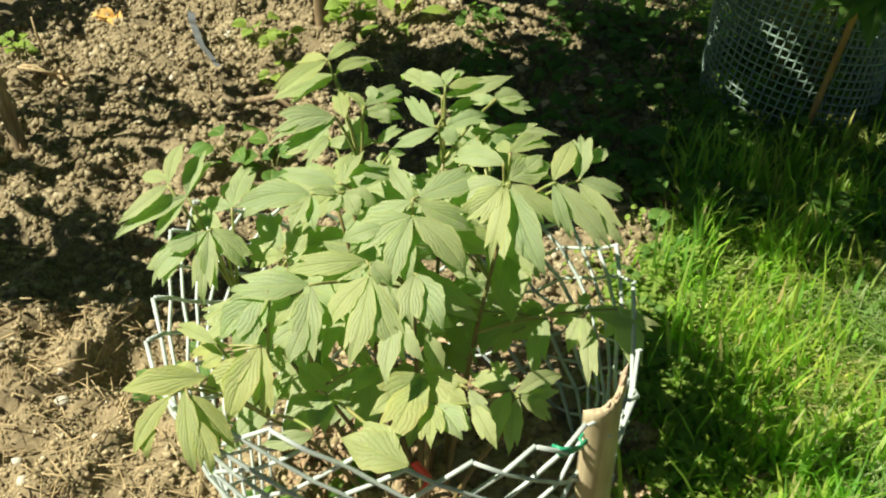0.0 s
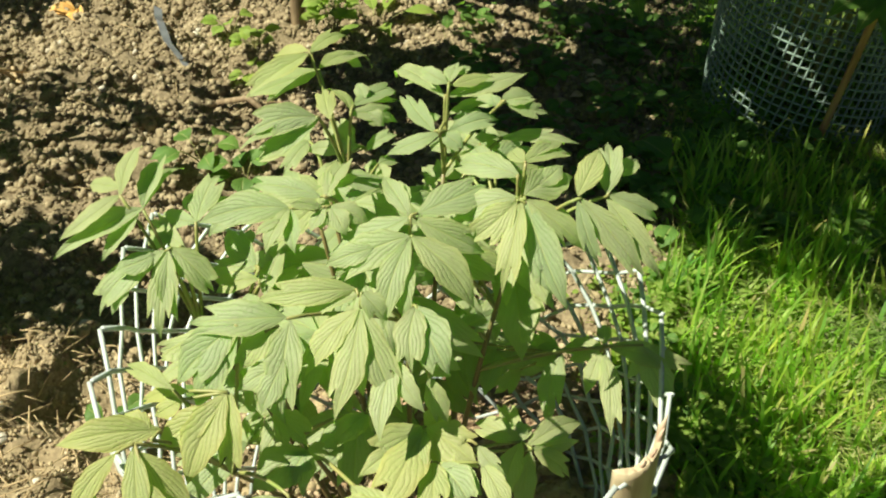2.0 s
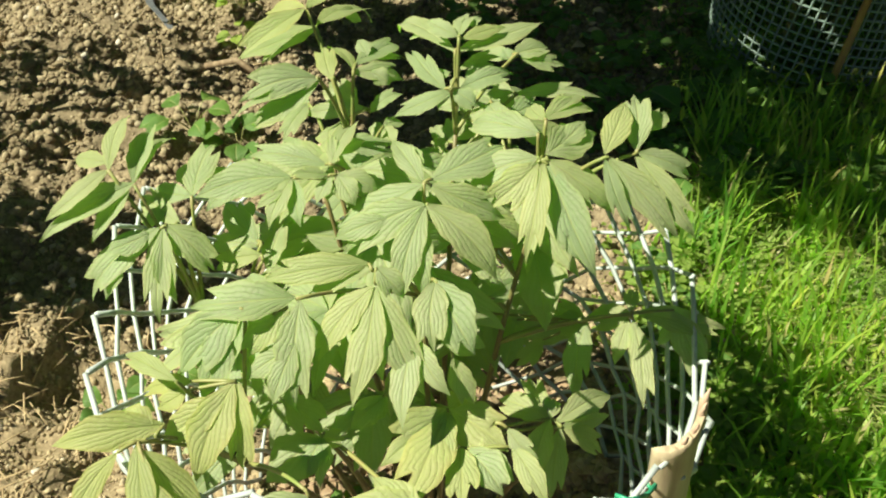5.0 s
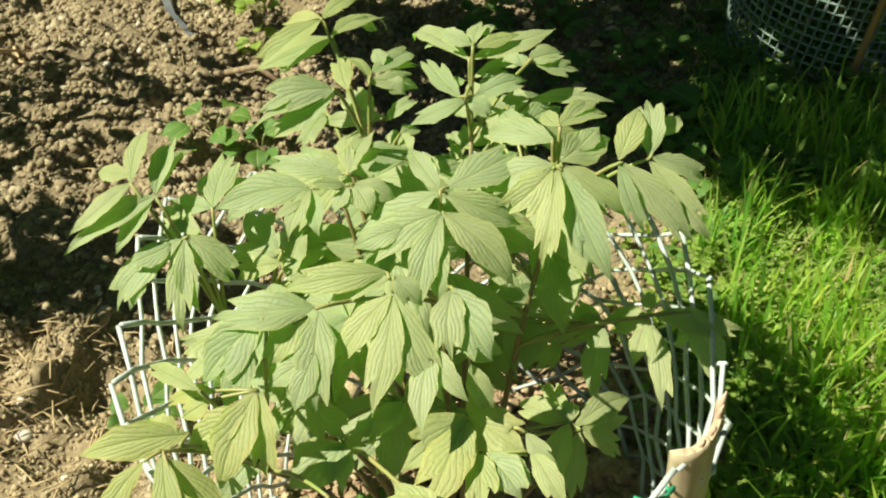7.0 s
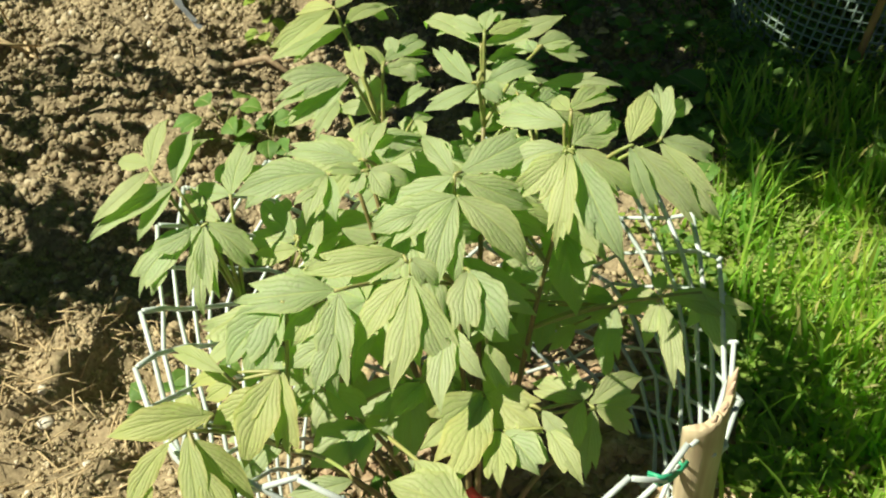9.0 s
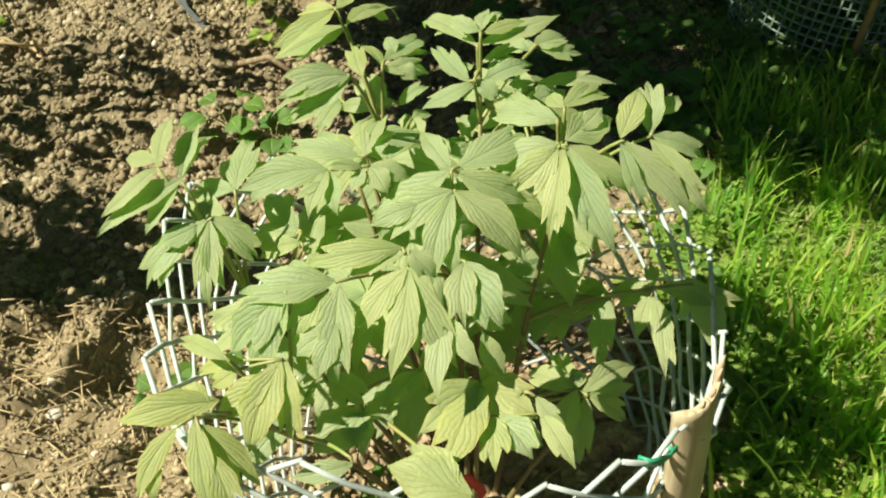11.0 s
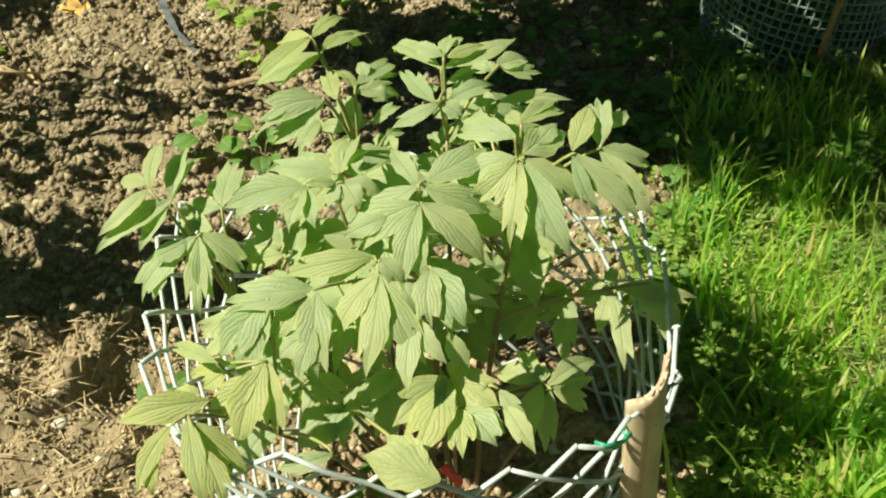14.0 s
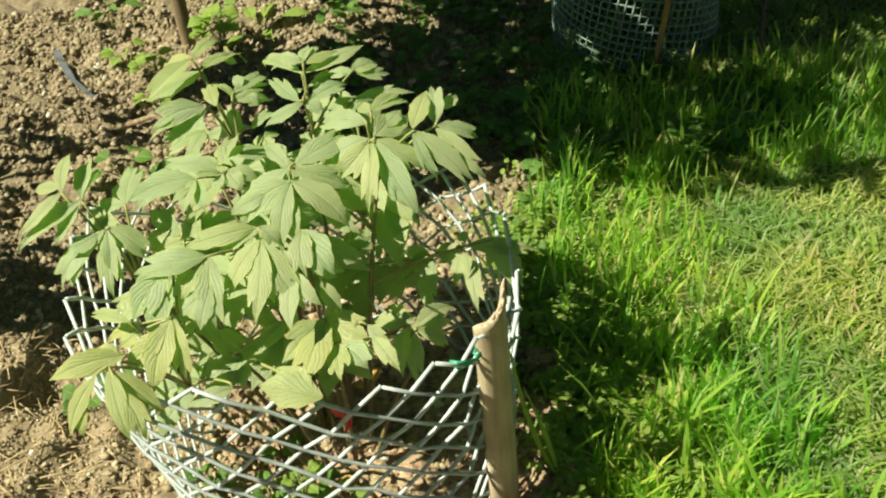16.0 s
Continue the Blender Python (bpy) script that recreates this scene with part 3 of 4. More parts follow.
fan((-0.038, 1.068, 0.590),
    ((-0.039, 1.069, 0.590), (-0.070, 1.139, 0.597), 0.023, None, None, ((-0.053, 1.129, 0.599), 0.019, 0.10)),
    ((-0.040, 1.068, 0.588), (-0.128, 1.072, 0.536), 0.038, None, None),
    ((-0.032, 1.069, 0.586), (0.044, 1.062, 0.548), 0.033, None, None),
    ((-0.030, 1.073, 0.590), (0.047, 1.133, 0.592), 0.043, None, None))
fan((0.077, 1.087, 0.600),
    ((0.073, 1.088, 0.603), (0.007, 1.093, 0.569), 0.036, None, None),
    ((0.074, 1.085, 0.598), (0.024, 1.064, 0.560), 0.036, None, None),
    ((0.080, 1.085, 0.598), (0.056, 1.014, 0.528), 0.028, None, None),
    ((0.084, 1.083, 0.597), (0.126, 1.003, 0.518), 0.039, None, None, ((0.113, 1.014, 0.528), 0.025, 0.40)),
    ((0.085, 1.085, 0.601), (0.152, 1.061, 0.552), 0.032, None, None))
fan((0.083, 1.088, 0.603),
    ((0.083, 1.090, 0.604), (0.140, 1.138, 0.597), 0.042, None, None, ((0.129, 1.143, 0.611), 0.024, 0.30)))
fan((0.085, 1.121, 0.625),
    ((0.084, 1.126, 0.623), (0.146, 1.192, 0.598), 0.031, None, None, ((0.074, 1.173, 0.614), 0.019, 0.00), ((0.140, 1.212, 0.602), 0.023, 0.20)))
fan((0.076, 1.108, 0.618),
    ((0.077, 1.109, 0.617), (0.014, 1.172, 0.594), 0.034, None, None, ((0.037, 1.215, 0.592), 0.022, 0.30)))
fan((0.134, 1.064, 0.616),
    ((0.135, 1.066, 0.619), (0.165, 1.130, 0.639), 0.028, None, None),
    ((0.135, 1.064, 0.615), (0.159, 1.020, 0.560), 0.018, None, None),
    ((0.139, 1.064, 0.616), (0.207, 1.023, 0.547), 0.030, None, None))
fan((0.168, 1.077, 0.612),
    ((0.168, 1.079, 0.613), (0.175, 1.145, 0.640), 0.028, None, None),
    ((0.182, 1.107, 0.618), (0.210, 1.139, 0.621), 0.020, None, None),
    ((0.170, 1.078, 0.612), (0.228, 1.078, 0.584), 0.024, None, None),
    ((0.168, 1.077, 0.609), (0.225, 1.023, 0.546), 0.027, None, None))
fan((-0.001, 1.212, 0.657),
    ((-0.002, 1.214, 0.655), (-0.063, 1.352, 0.620), 0.025, None, None, ((-0.047, 1.297, 0.630), 0.019, 0.30)),
    ((0.003, 1.216, 0.655), (0.096, 1.262, 0.663), 0.029, None, None, ((0.080, 1.259, 0.653), 0.016, 0.60)))
fan((0.003, 1.211, 0.672),
    ((0.002, 1.213, 0.672), (-0.031, 1.246, 0.676), 0.019, None, None),
    ((0.004, 1.216, 0.672), (0.014, 1.255, 0.679), 0.020, None, None, ((0.030, 1.249, 0.677), 0.016, 0.30)),
    ((0.006, 1.214, 0.669), (0.054, 1.235, 0.672), 0.016, None, None))
fan((-0.007, 1.188, 0.625),
    ((-0.012, 1.195, 0.621), (-0.046, 1.260, 0.635), 0.024, None, None, ((-0.009, 1.239, 0.623), 0.021, 0.20)),
    ((-0.007, 1.191, 0.620), (-0.068, 1.179, 0.598), 0.024, None, None),
    ((0.004, 1.199, 0.619), (0.064, 1.221, 0.626), 0.024, None, None, ((0.042, 1.230, 0.633), 0.023, 0.10)),
    ((-0.003, 1.193, 0.620), (0.021, 1.178, 0.609), 0.023, None, None),
    ((0.005, 1.226, 0.627), (0.050, 1.231, 0.640), 0.016, None, None))
fan((0.076, 1.302, 0.605),
    ((0.071, 1.307, 0.602), (0.114, 1.322, 0.603), 0.027, .4, None),
    ((0.077, 1.304, 0.601), (0.133, 1.310, 0.585), 0.023, None, None),
    ((0.071, 1.306, 0.600), (0.036, 1.334, 0.593), 0.023, None, None),
    ((0.067, 1.304, 0.597), (0.060, 1.319, 0.604), 0.018, None, None))
fan((0.070, 1.244, 0.586),
    ((0.067, 1.245, 0.585), (0.161, 1.229, 0.589), 0.018, None, None),
    ((0.066, 1.246, 0.586), (0.037, 1.267, 0.574), 0.023, None, None),
    ((0.066, 1.244, 0.582), (0.053, 1.233, 0.572), 0.019, None, None))
fan((-0.163, 1.338, 0.647),
    ((-0.164, 1.341, 0.648), (-0.120, 1.386, 0.654), 0.021, None, None),
    ((-0.166, 1.342, 0.649), (-0.215, 1.391, 0.619), 0.021, None, None),
    ((-0.165, 1.340, 0.647), (-0.236, 1.271, 0.622), 0.036, .4, None),
    mat=YELLOWING)
fan((-0.155, 1.344, 0.624),
    ((-0.155, 1.345, 0.624), (-0.214, 1.293, 0.605), 0.034, None, None, ((-0.240, 1.301, 0.608), 0.026, 0.40)),
    ((-0.154, 1.346, 0.624), (-0.090, 1.453, 0.589), 0.029, None, None, ((-0.102, 1.411, 0.598), 0.021, 0.40)))
fan((-0.109, 1.244, 0.619),
    ((-0.109, 1.246, 0.618), (-0.142, 1.303, 0.619), 0.021, None, .9),
    ((-0.107, 1.258, 0.619), (-0.058, 1.351, 0.597), 0.029, None, None, ((-0.106, 1.305, 0.626), 0.019, 0.20)),
    ((-0.106, 1.263, 0.618), (-0.048, 1.321, 0.592), 0.023, None, None),
    ((-0.110, 1.247, 0.615), (-0.053, 1.264, 0.596), 0.024, None, None, ((-0.070, 1.241, 0.602), 0.021, 0.30)))
fan((-0.130, 1.218, 0.625),
    ((-0.132, 1.218, 0.623), (-0.142, 1.272, 0.636), 0.023, None, None))
fan((-0.146, 1.217, 0.626),
    ((-0.145, 1.217, 0.625), (-0.226, 1.186, 0.617), 0.040, None, None),
    ((-0.147, 1.214, 0.622), (-0.235, 1.178, 0.606), 0.021, .3, None),
    ((-0.145, 1.215, 0.623), (-0.213, 1.181, 0.589), 0.031, None, None))
fan((-0.097, 1.301, 0.537),
    ((-0.112, 1.321, 0.527), (-0.146, 1.362, 0.543), 0.037, None, None),
    ((-0.096, 1.305, 0.535), (-0.184, 1.357, 0.500), 0.023, None, None),
    ((-0.096, 1.305, 0.531), (-0.057, 1.336, 0.541), 0.021, None, None))
fan((-0.080, 1.294, 0.518),
    ((-0.080, 1.294, 0.518), (-0.067, 1.270, 0.503), 0.025, None, None),
    ((-0.080, 1.294, 0.518), (-0.092, 1.278, 0.507), 0.021, None, None),
    ((-0.080, 1.294, 0.518), (-0.058, 1.321, 0.508), 0.019, None, None),
    ((-0.080, 1.294, 0.518), (-0.099, 1.299, 0.510), 0.017, None, None))
fan((-0.004, 1.282, 0.503),
    ((-0.004, 1.282, 0.503), (-0.027, 1.278, 0.492), 0.021, None, None),
    ((-0.004, 1.282, 0.503), (0.017, 1.327, 0.512), 0.027, None, None),
    ((-0.004, 1.282, 0.503), (-0.017, 1.341, 0.493), 0.019, None, None),
    ((-0.004, 1.282, 0.503), (0.037, 1.348, 0.485), 0.025, None, None))
fan((-0.023, 0.894, 0.457),
    ((-0.025, 0.895, 0.457), (-0.085, 0.846, 0.439), 0.046, None, None),
    ((-0.023, 0.892, 0.455), (-0.065, 0.799, 0.431), 0.045, None, None),
    ((-0.021, 0.893, 0.454), (-0.027, 0.827, 0.443), 0.023, None, None),
    ((-0.021, 0.895, 0.457), (0.001, 0.924, 0.455), 0.026, None, None),
    ((-0.020, 0.894, 0.456), (0.030, 0.855, 0.442), 0.046, None, None),
    mat=YELLOWING)
fan((-0.008, 0.859, 0.442),
    ((-0.008, 0.859, 0.442), (0.022, 0.815, 0.432), 0.036, None, None, ((0.033, 0.827, 0.435), 0.030, 0.20)),
    ((-0.013, 0.860, 0.443), (-0.015, 0.804, 0.431), 0.031, None, None),
    ((0.034, 0.857, 0.446), (0.061, 0.806, 0.424), 0.023, None, None))
fan((0.022, 0.874, 0.459),
    ((0.030, 0.870, 0.456), (0.057, 0.846, 0.439), 0.018, None, None))
fan((0.098, 0.958, 0.358),
    ((0.093, 0.963, 0.359), (0.163, 1.021, 0.339), 0.029, None, None),
    ((0.099, 0.959, 0.358), (0.156, 0.992, 0.339), 0.020, None, None),
    ((0.100, 0.958, 0.357), (0.142, 0.947, 0.327), 0.024, None, None),
    ((0.096, 0.958, 0.356), (0.084, 0.910, 0.301), 0.025, None, None),
    ((0.085, 0.969, 0.360), (0.086, 0.991, 0.370), 0.018, None, None))
fan((0.086, 0.965, 0.363),
    ((0.086, 0.965, 0.363), (0.037, 1.014, 0.345), 0.030, None, None),
    ((0.086, 0.965, 0.363), (0.070, 1.039, 0.352), 0.024, None, None),
    ((0.086, 0.965, 0.363), (0.066, 0.902, 0.327), 0.030, None, None),
    ((0.086, 0.965, 0.363), (0.095, 0.998, 0.359), 0.018, None, None))
fan((0.192, 1.096, 0.386),
    ((0.193, 1.098, 0.386), (0.146, 1.118, 0.365), 0.031, None, None),
    ((0.194, 1.101, 0.387), (0.204, 1.148, 0.381), 0.018, None, None),
    ((0.198, 1.101, 0.386), (0.303, 1.086, 0.371), 0.030, None, None),
    ((0.195, 1.094, 0.379), (0.194, 1.002, 0.332), 0.026, None, None),
    ((0.190, 1.095, 0.380), (0.171, 1.061, 0.343), 0.022, None, None))
fan((0.240, 1.095, 0.392),
    ((0.239, 1.094, 0.391), (0.272, 1.045, 0.331), 0.037, None, None, ((0.222, 1.077, 0.354), 0.017, 0.10)))
fan((0.146, 1.107, 0.367),
    ((0.041, 1.150, 0.346), (0.044, 1.102, 0.295), 0.022, None, None),
    ((0.072, 1.147, 0.338), (0.055, 1.104, 0.298), 0.030, None, None),
    ((0.100, 1.122, 0.327), (0.067, 1.106, 0.301), 0.024, None, None),
    ((0.146, 1.107, 0.367), (0.126, 1.026, 0.320), 0.032, None, None),
    ((0.146, 1.107, 0.367), (0.110, 1.113, 0.353), 0.032, None, None),
    ((0.146, 1.107, 0.367), (0.105, 1.157, 0.350), 0.022, None, None))
fan((0.088, 1.168, 0.437),
    ((0.055, 1.161, 0.402), (0.013, 1.142, 0.372), 0.040, None, None),
    ((0.068, 1.171, 0.412), (0.058, 1.128, 0.368), 0.031, None, None),
    ((0.088, 1.168, 0.437), (0.094, 1.077, 0.382), 0.052, None, None),
    ((0.088, 1.168, 0.437), (0.116, 1.117, 0.406), 0.034, None, None),
    ((0.088, 1.168, 0.437), (0.064, 1.155, 0.424), 0.028, None, None))
fan((-0.031, 0.949, 0.564),
    ((-0.030, 0.918, 0.526), (0.013, 0.918, 0.511), 0.030, None, None),
    ((-0.018, 0.905, 0.512), (0.001, 0.884, 0.471), 0.023, None, None),
    ((-0.031, 0.949, 0.564), (-0.000, 0.891, 0.529), 0.043, None, None),
    ((-0.031, 0.949, 0.564), (-0.008, 0.910, 0.540), 0.012, None, None),
    ((-0.031, 0.949, 0.564), (-0.035, 0.892, 0.532), 0.032, None, None))
fan((-0.051, 0.916, 0.526),
    ((-0.051, 0.916, 0.526), (-0.022, 0.871, 0.498), 0.022, None, None),
    ((-0.051, 0.916, 0.526), (-0.065, 0.845, 0.486), 0.027, None, None))
fan((-0.081, 0.943, 0.426),
    ((-0.067, 0.980, 0.438), (-0.077, 0.949, 0.390), 0.023, None, None),
    ((-0.081, 0.943, 0.426), (-0.117, 0.920, 0.405), 0.029, None, None),
    ((-0.081, 0.943, 0.426), (-0.099, 0.921, 0.411), 0.021, None, None))
fan((-0.176, 0.939, 0.431),
    ((-0.176, 0.939, 0.431), (-0.140, 0.914, 0.410), 0.035, None, None))
fan((-0.142, 0.915, 0.401),
    ((-0.142, 0.915, 0.401), (-0.197, 0.887, 0.372), 0.049, None, None),
    ((-0.142, 0.915, 0.401), (-0.145, 0.874, 0.378), 0.027, None, None),
    ((-0.142, 0.915, 0.401), (-0.162, 0.887, 0.383), 0.031, None, None),
    ((-0.142, 0.915, 0.401), (-0.120, 0.918, 0.394), 0.020, None, None))
fan((-0.148, 0.813, 0.450),
    ((-0.145, 0.809, 0.445), (-0.206, 0.811, 0.427), 0.022, None, None))
fan((-0.038, 0.770, 0.438),
    ((-0.038, 0.770, 0.438), (-0.115, 0.805, 0.447), 0.049, None, None, ((-0.091, 0.819, 0.458), 0.036, 0.15), ((-0.090, 0.785, 0.432), 0.027, 0.30)))
fan((-0.209, 0.889, 0.506),
    ((-0.211, 0.888, 0.505), (-0.247, 0.839, 0.434), 0.041, None, None, ((-0.280, 0.869, 0.453), 0.033, 0.15)),
    ((-0.207, 0.889, 0.505), (-0.206, 0.844, 0.439), 0.030, None, None),
    ((-0.250, 0.899, 0.498), (-0.302, 0.916, 0.469), 0.019, None, None),
    ((-0.255, 0.895, 0.490), (-0.283, 0.891, 0.472), 0.021, None, None),
    mat=YELLOWING)
fan((-0.258, 0.881, 0.517),
    ((-0.258, 0.881, 0.517), (-0.313, 0.926, 0.510), 0.018, None, None))
fan((-0.275, 0.847, 0.485),
    ((-0.269, 0.862, 0.483), (-0.367, 0.848, 0.476), 0.033, None, None, ((-0.306, 0.876, 0.491), 0.028, 0.10)),
    mat=YELLOWING)
fan((-0.289, 0.842, 0.485),
    ((-0.304, 0.831, 0.484), (-0.349, 0.798, 0.425), 0.023, None, None, ((-0.333, 0.793, 0.421), 0.020, 0.40)),
    ((-0.289, 0.841, 0.484), (-0.276, 0.777, 0.416), 0.027, None, None),
    ((-0.285, 0.836, 0.480), (-0.233, 0.805, 0.426), 0.029, None, -.5),
    ((-0.275, 0.813, 0.467), (-0.257, 0.777, 0.414), 0.027, None, None),
    mat=YELLOWING)


def inner_leaves():
    # the lower, shaded leaves inside the bush
    rng = LEAF_RNG
    for i in range(54):
        if i >= 38:
            node = Vector((rng.uniform(-0.22, 0.03), rng.uniform(0.98, 1.24), rng.uniform(0.38, 0.50)))
        elif i >= 36:
            node = Vector((rng.uniform(0.04, 0.22), rng.uniform(1.10, 1.30), rng.uniform(0.15, 0.32)))
        elif i < 24:
            node = Vector((rng.uniform(-0.27, 0.04), rng.uniform(1.03, 1.34), rng.uniform(0.20, 0.45)))
        else:
            node = Vector((rng.uniform(-0.20, 0.10), rng.uniform(1.16, 1.36), rng.uniform(0.42, 0.54)))
        turn = rng.uniform(0, 6.283)
        tips = []
        for k in range(rng.choice((3, 4, 5))):
            a, ln = turn + (k - 1.5) * 0.75, rng.uniform(0.06, 0.105)
            tips.append((node, (node.x + ln * math.cos(a), node.y + ln * math.sin(a), node.z - ln * rng.uniform(0.1, 0.6)), ln * rng.uniform(0.34, 0.5), None, None))
        fan(node, *tips)


inner_leaves()


# ---- net round the peony ----
NET_C, NET_A, NET_B = Vector((-0.05, 1.09, 0)), 0.315, 0.295


def net_point(a, z):
    """A point of the bent net: a is the angle round it, from the side towards the lawn."""
    ca, sa = math.cos(a), math.sin(a)
    r = (abs(ca / NET_A) ** 2.6 + abs(sa / NET_B) ** 2.6) ** (-1 / 2.6)
    r *= 1 + 0.025 * noise.noise(Vector((a * 1.7, z * 3, 2.0))) + 0.05 * max(0.0, -ca) - (0.20 + 0.55 * max(0.0, -ca)) * (0.46 - z)
    return Vector((NET_C.x + r * ca, NET_C.y + r * sa, z))


def net_top(a):
    return 0.440 + 0.028 * math.cos(a - 2.9) + 0.009 * max(0.0, -math.sin(a)) + 0.012 * math.sin(5 * a)


net = thing("plant_guard_net", "white plastic garden net bent into a ring round the peony", "net", at=(NET_C.x, NET_C.y, 0.0))


def lattice():
    """Slanting strands in two directions, welded where they cross, cut off along an uneven line; the ends overlap at the stake."""
    rng = random.Random(3)
    cell, ring = 0.047, 0.305
    up_a, up_b = math.radians(40), math.radians(36)
    va, vb = Vector((math.cos(up_a), math.sin(up_a))) * cell, Vector((-math.cos(up_b), math.sin(up_b))) * cell
    whole = 2 * math.pi * ring + 0.13

    def node(i, j):
        p = va * i + vb * j
        a = -0.80 + p.x / ring
        z = p.y
        if p.x < 0 or p.x > whole or z < 0.0 or z > net_top(a):
            return None
        q = net_point(a, z)
        q.z += 0.6 * ground_z(q.x, q.y) * (1 - z / 0.5)
        pull = -0.012 if p.x > 2 * math.pi * ring - 0.02 else 0.0
        mid = Vector((NET_C.x, NET_C.y, q.z))
        wob = Vector((noise.noise(Vector((i * 0.9, j * 0.7, 1.0))), noise.noise(Vector((i * 0.8, j * 0.9, 5.0))), noise.noise(Vector((i * 0.7, j * 0.8, 9.0))))) * 0.008
        return q + (q - mid).normalized() * pull + wob

    def runs(points):
        run = []
        for p in points:
            if p is None:
                if len(run) > 1:
                    yield run
                run = []
            else:
                run.append(p)
        if len(run) > 1:
            yield run

    for j in range(-40, 60):
        for run in runs([node(i, j) for i in range(-40, 80)]):
            v, f = tube(run, [0.0030 * rng.uniform(0.92, 1.15) for _ in run], 6)
            part("net_strand", mesh_of("net_strand", v, f, NET_WHITE), net)
    for i in range(-40, 80):
        for run in runs([node(i, j) for j in range(-40, 60)]):
            mid = NET_C
            run = [p + (p - Vector((mid.x, mid.y, p.z))).normalized() * 0.003 for p in run]
            v, f = tube(run, [0.0027 * rng.uniform(0.92, 1.15) for _ in run], 5)
            part("net_strand", mesh_of("net_strand", v, f, NET_WHITE), net)


lattice()


# ---- stakes ----
def stake(label, foot, top, radius, mat, cut=0.5, cut_dir=0.8, ragged=0.006, sides=18, seed=1):
    rng = random.Random(seed)
    foot, top = Vector(foot), Vector(top)
    axis = top - foot
    rows, verts, faces = 14, [], []
    for i in range(rows + 1):
        u = i / rows
        for k in range(sides):
            w = 2 * math.pi * k / sides
            r = radius * (1 + 0.05 * math.sin(w * 2 + 0.7) + 0.04 * noise.noise(Vector((w, u * 5, seed))))
            p = foot + axis * u + Vector((math.cos(w) * r, math.sin(w) * r * 0.92, 0))
            if i == rows:
                p.z += cut * radius * 2 * (math.cos(w - cut_dir)) * 0.5 + rng.uniform(-ragged, ragged)
            verts.append(p)
    for i in range(rows):
        for k in range(sides):
            j = (k + 1) % sides
            faces.append((i * sides + k, i * sides + j, (i + 1) * sides + j, (i + 1) * sides + k))
    s = (rows) * sides
    verts.append(sum((Vector(verts[s + k]) for k in range(sides)), Vector()) / sides - Vector((0, 0, 0.004)))
    for k in range(sides):
        faces.append((s + k, s + (k + 1) % sides, len(verts) - 1))
    faces.append(tuple(range(sides))[::-1])
    me = mesh_of("wooden_stake", [v - foot for v in verts], faces, mat, True)
    ob = new("wooden_stake", me)
    ob.location = foot
    me.polygons.foreach_set("use_smooth", [len(p.vertices) == 4 for p in me.polygons])
    return tagged(ob, label, "stake", "garden stakes")


def lath():
    """A split lath, rounded in front, with a slanting splintered top."""
    rng = random.Random(2)
    foot, top = Vector((0.199, 0.898, -0.06)), Vector((0.193, 0.882, 0.432))
    wide, deep = Vector((0.86, 0.51, 0)), Vector((0.51, -0.86, 0))
    cols, rows = 14, 16
    rim = [(-1 + 2 * k / cols, 0.55 * (1 - (-1 + 2 * k / cols) ** 2) ** 0.7) for k in range(cols + 1)] + [(1 - 2 * k / cols, 0.55 * (1 - (1 - 2 * k / cols) ** 2) ** 0.7 - 0.30) for k in range(cols + 1)]
    n = len(rim)
    verts, faces = [], []
    for i in range(rows + 1):
        u = i / (rows - 1) * 0.975 if i < rows else 1.0
        c = foot.lerp(top, u)
        for a, b in rim:
            p = c + wide * a * 0.0265 * (1 + 0.03 * noise.noise(Vector((u * 6, a, 1)))) + deep * b * 0.026
            if i >= rows - 1:
                p.z += 0.013 * a + 0.010 * smooth(0.3, 0.6, a)
            if i == rows:
                p.z += 0.006 * noise.noise(Vector((a * 6, b, 3)))
            verts.append(p - foot)
    for i in range(rows):
        for k in range(n):
            m = (k + 1) % n
            faces.append((i * n + k, i * n + m, (i + 1) * n + m, (i + 1) * n + k))
    for k in range(cols):
        faces.append((rows * n + k, rows * n + k + 1, rows * n + n - 2 - k, rows * n + n - 1 - k))
    me = mesh_of("shaft", [v + foot for v in verts], faces, WOOD)
    me.polygons.foreach_set("use_smooth", [k < rows * n for k in range(len(faces))])
    ob = thing("wooden_stake", "pale split wooden stake with a ragged slanting top", "stake", "garden stakes", at=foot)
    part("shaft", me, ob)
    # torn slivers left standing along the split
    for a, tall, wide_by in ((0.86, 0.022, 0.0050), (0.66, 0.013, 0.0042), (0.30, 0.008, 0.0040), (-0.2, 0.006, 0.0036)):
        root = top + wide * a * 0.0265 + deep * (0.55 * (1 - a * a) ** 0.7 - 0.15) * 0.026 + Vector((0, 0, 0.013 * a + 0.010 * smooth(0.3, 0.6, a)))
        v, f = tube([root - Vector((0, 0, 0.02)), root, root + Vector((0.001, 0, tall * 0.6)), root + Vector((0.003, 0.001, tall))], [wide_by, wide_by * 0.9, wide_by * 0.55, 0.0006], 6)
        part("splinter", mesh_of("splinter", v, f, TORN), ob, "torn pinkish wood splinter")


